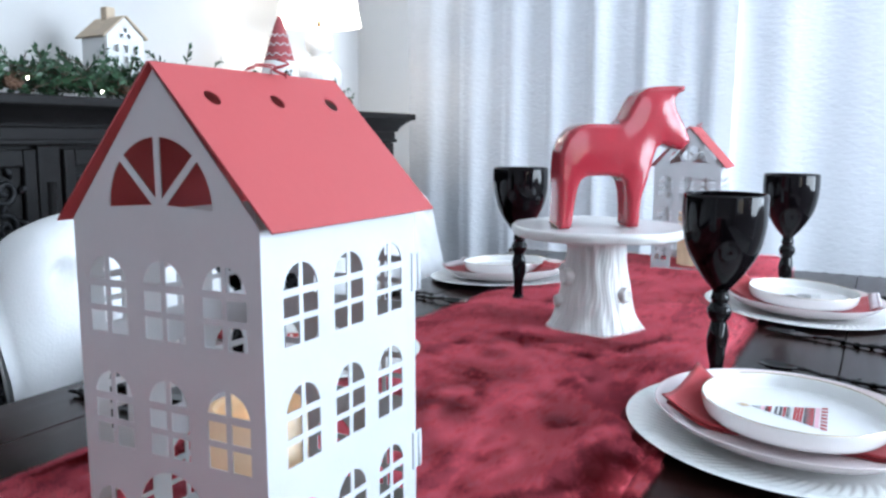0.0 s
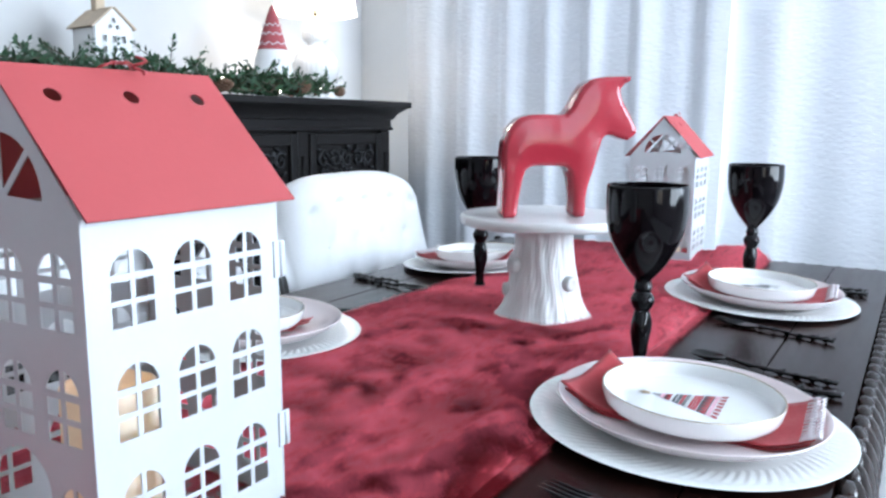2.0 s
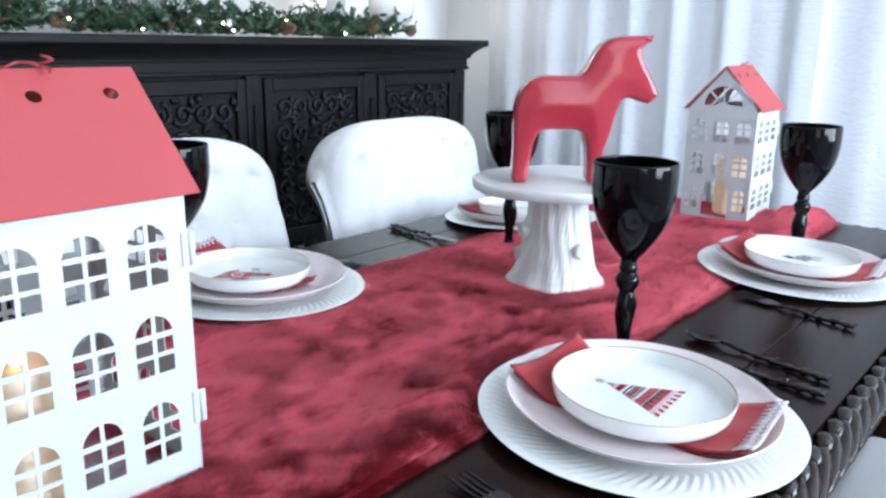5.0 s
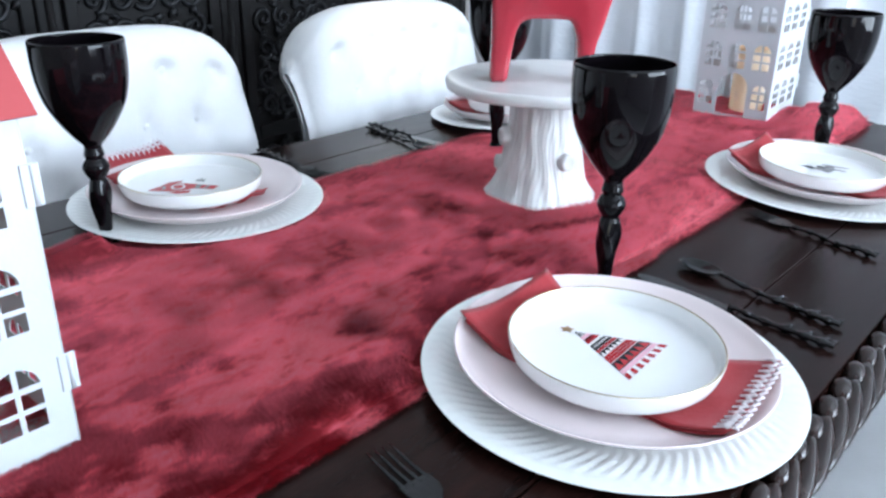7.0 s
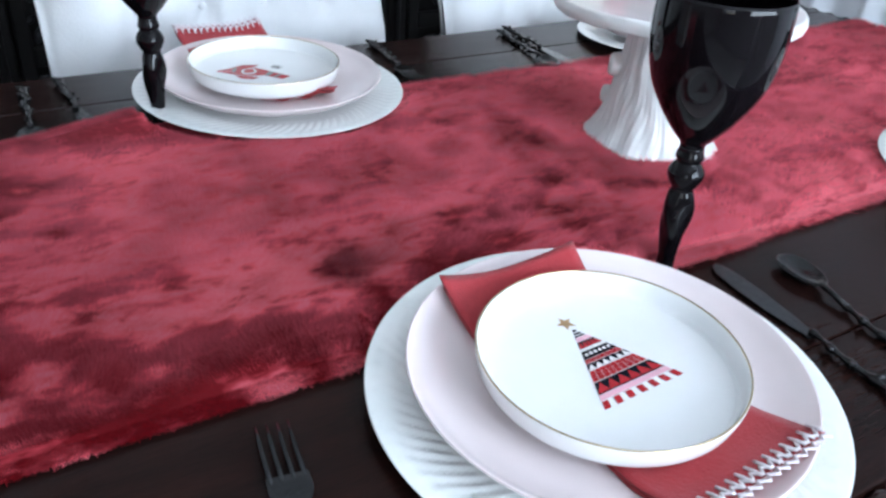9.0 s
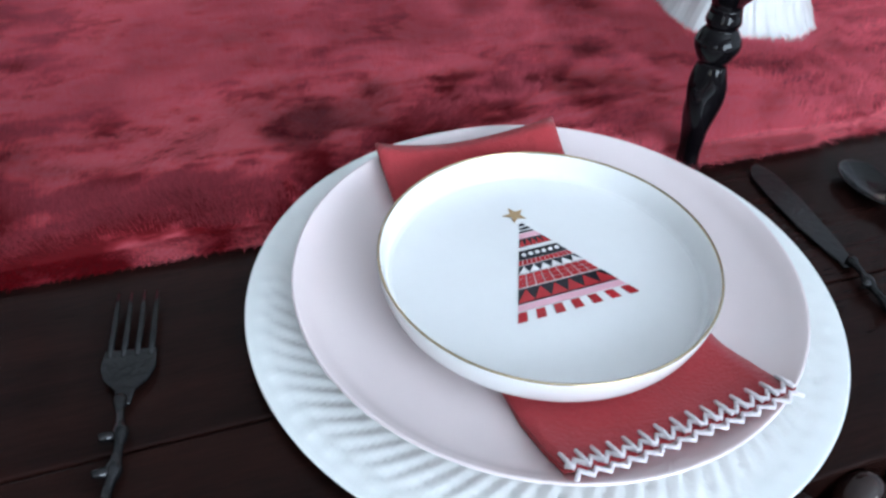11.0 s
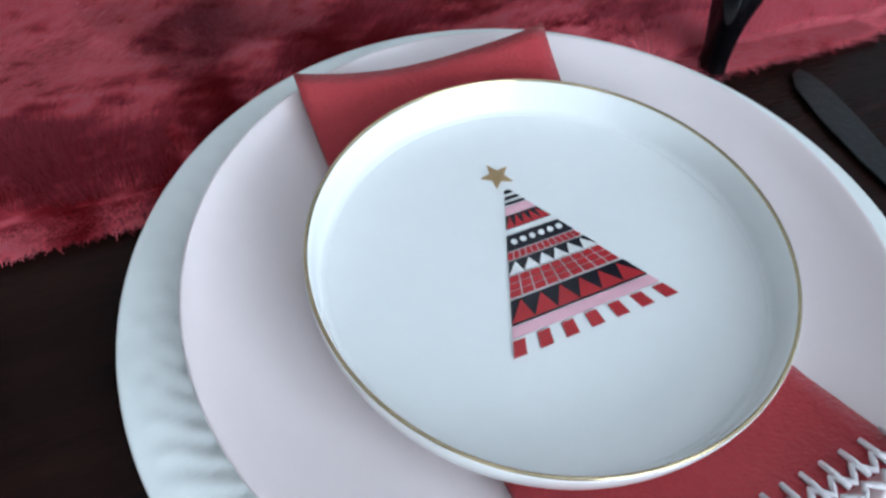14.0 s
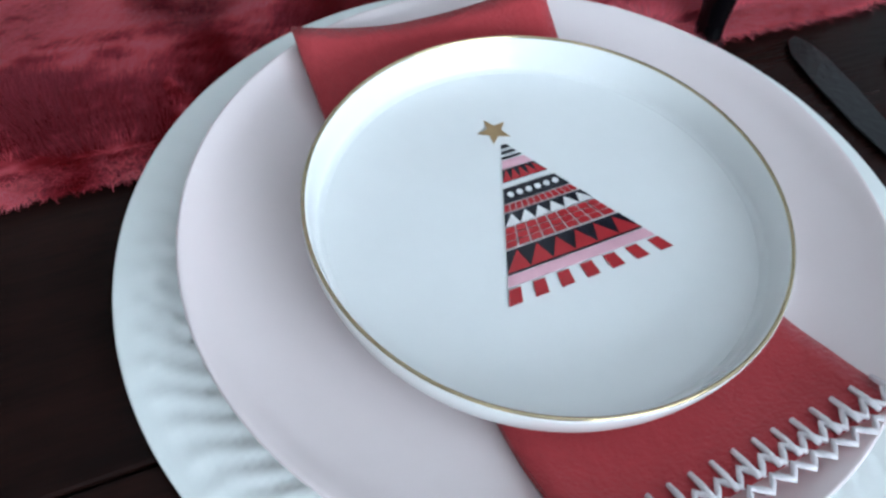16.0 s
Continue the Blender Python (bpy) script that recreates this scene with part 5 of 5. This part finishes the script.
def ornament_house():
    top = thing("ornament_house", pose(-1.535, 1.525, CTOP, 0, 0, 82) @ Matrix.Scale(1.08, 4), "small white ceramic house with a beige roof", "ornament")
    hw, hd, h, r = 0.046, 0.050, 0.150, 0.192
    stand = Matrix.Rotation(radians(90), 4, "X")
    gable = [(-hw, 0), (hw, 0), (hw, h), (0, r), (-hw, h)]

    def sq(cx, cz, w, hh):
        return [(cx - w, cz - hh), (cx + w, cz - hh), (cx + w, cz + hh), (cx - w, cz + hh)]
    holes = [sq(x, z, 0.006, 0.008) for x in (-0.024, 0.0, 0.024) for z in (0.076, 0.096, 0.122)] + [[(x + 0.0055 * math.cos(a), z + 0.0055 * math.sin(a)) for a in (6.283 * k / 12 for k in range(12))] for x, z in ((-0.009, 0.150), (0.009, 0.150), (0.0, 0.164))]
    part("front_wall", moved(plate_of([gable, *holes], 0.004), Matrix.Translation((0, -hd, 0)) @ stand), CERAMIC, top)
    part("inner_wall", moved(plate_of([[(x * 0.96, z * 0.97) for x, z in gable]], 0.003), Matrix.Translation((0, -hd + 0.012, 0)) @ stand), CERAMIC, top)
    part("back_wall", moved(plate_of([gable], 0.004), Matrix.Translation((0, hd, 0)) @ stand), CERAMIC, top)
    for sgn in (-1, 1):
        part("side_wall", box(sgn * hw - 0.002, sgn * hw + 0.002, -hd + 0.001, hd - 0.005, 0, h, 0.001), CERAMIC, top)
        sl = math.hypot(hw + 0.008, r - h + 0.006)
        ang = math.degrees(math.atan2(r - h + 0.006, hw + 0.008))
        part("roof", box(0, sl, -hd - 0.01, hd + 0.008, 0, 0.005, 0.0015), BEIGE, top, "beige roof",
             Matrix.Translation((0, 0, r + 0.001)) @ Matrix.Rotation(0 if sgn > 0 else math.pi, 4, "Z") @ Matrix.Rotation(radians(ang), 4, "Y"))
    part("chimney", box(-0.012, 0.012, 0.0, 0.024, r - 0.012, r + 0.028, 0.003), BEIGE, top)
    return top


ornament_house()


def garland():
    """Fir sprigs along the cabinet's front, with cones, baubles and fairy lights."""
    top = thing("garland", pose(0, 0, CTOP), "green fir garland with fairy lights lying on the sideboard", "garland")
    rng = random.Random(11)
    verts, faces = [], []
    stems = []
    for s in range(720):
        y = rng.uniform(0.2, 2.17)
        x = -1.335 + rng.gauss(0, 0.035)
        x = max(-1.45, min(-1.275, x))
        z = abs(rng.gauss(0, 0.022)) + 0.008
        a = rng.gauss(0, 0.9) + (math.pi / 2 if rng.random() < 0.5 else -math.pi / 2)
        up = rng.uniform(0.0, 0.5) if rng.random() < 0.86 else rng.uniform(0.5, 0.95)
        d = Vector((math.cos(a) * math.cos(up), math.sin(a) * math.cos(up), math.sin(up)))
        if x + d.x * 0.1 > -1.25:
            d.x = -abs(d.x)
        length = rng.uniform(0.055, 0.115)
        p0 = Vector((x, y, z))
        stems.append(tube([p0, p0 + d * length * 0.5, p0 + d * length], [0.0016, 0.0013, 0.0006], 5))
        side = d.orthogonal().normalized()
        up2 = d.cross(side)
        count = int(length / 0.0042)
        for k in range(count):
            u = (k + 0.5) / count
            w = rng.uniform(0, 6.28)
            out = side * math.cos(w) + up2 * math.sin(w)
            base = p0 + d * (length * u)
            tip = base + (d * 0.75 + out * 0.8).normalized() * rng.uniform(0.016, 0.028) * (1.1 - 0.5 * u)
            if tip.z < 0.002:
                tip.z = 0.002
            q = d.cross(out) * 0.0040
            n0 = len(verts)
            mid = base * 0.45 + tip * 0.55
            verts += [base, mid + q, tip, mid - q]
            faces.append((n0, n0 + 1, n0 + 2, n0 + 3))
    needles = part("needles", pydata(verts, faces, False), NEEDLE, top)
    needles["kind"] = "stuff"
    part("twig_growth", merged(stems), TWIG, top)["kind"] = "stuff"
    ball = bpy.data.meshes.new("bauble")
    b = ellipsoid(0.014, 0.014, 0.014, 14, 8)
    b.to_mesh(ball)
    b.free()
    ball.materials.append(BERRY)
    for y in (0.93, 1.43, 1.52):
        part("bauble", ball, None, top, "small silver bauble", pose(-1.295, y, 0.03))
    scales = []
    for k in range(60):
        a, u = k * 2.4, k / 60
        r = 0.017 * math.sin(math.pi * (0.12 + 0.85 * u)) + 0.002
        scales.append(tube([(0, 0, 0.045 * u), (r * 0.7 * math.cos(a), r * 0.7 * math.sin(a), 0.045 * u + 0.002), (r * math.cos(a), r * math.sin(a), 0.045 * u + 0.007)], [0.002, 0.0042, 0.0012], 5))
    cone = bpy.data.meshes.new("pine_cone")
    cb = merged(scales)
    cb.to_mesh(cone)
    cb.free()
    cone.materials.append(CONE)
    for y, t in ((1.08, 60), (1.36, -40), (1.68, 80), (2.0, 30), (2.19, -70)):
        part("pine_cone", cone, None, top, "brown pine cone", pose(-1.30, y, 0.022, t, 70, 15 * t))
    spot = bpy.data.meshes.new("fairy_light")
    sb = ellipsoid(0.0024, 0.0024, 0.0032, 8, 6)
    sb.to_mesh(spot)
    sb.free()
    spot.materials.append(BULB)
    for y, z, x in ((1.105, 0.030, -1.272), (1.27, 0.012, -1.268), (1.49, 0.030, -1.272), (1.515, 0.014, -1.266), (1.895, 0.012, -1.266), (0.86, 0.02, -1.27), (1.72, 0.045, -1.31), (2.12, 0.03, -1.30)):
        part("fairy_light", spot, None, top, "tiny lit warm bulb", pose(x, y, z))
    return top


garland()
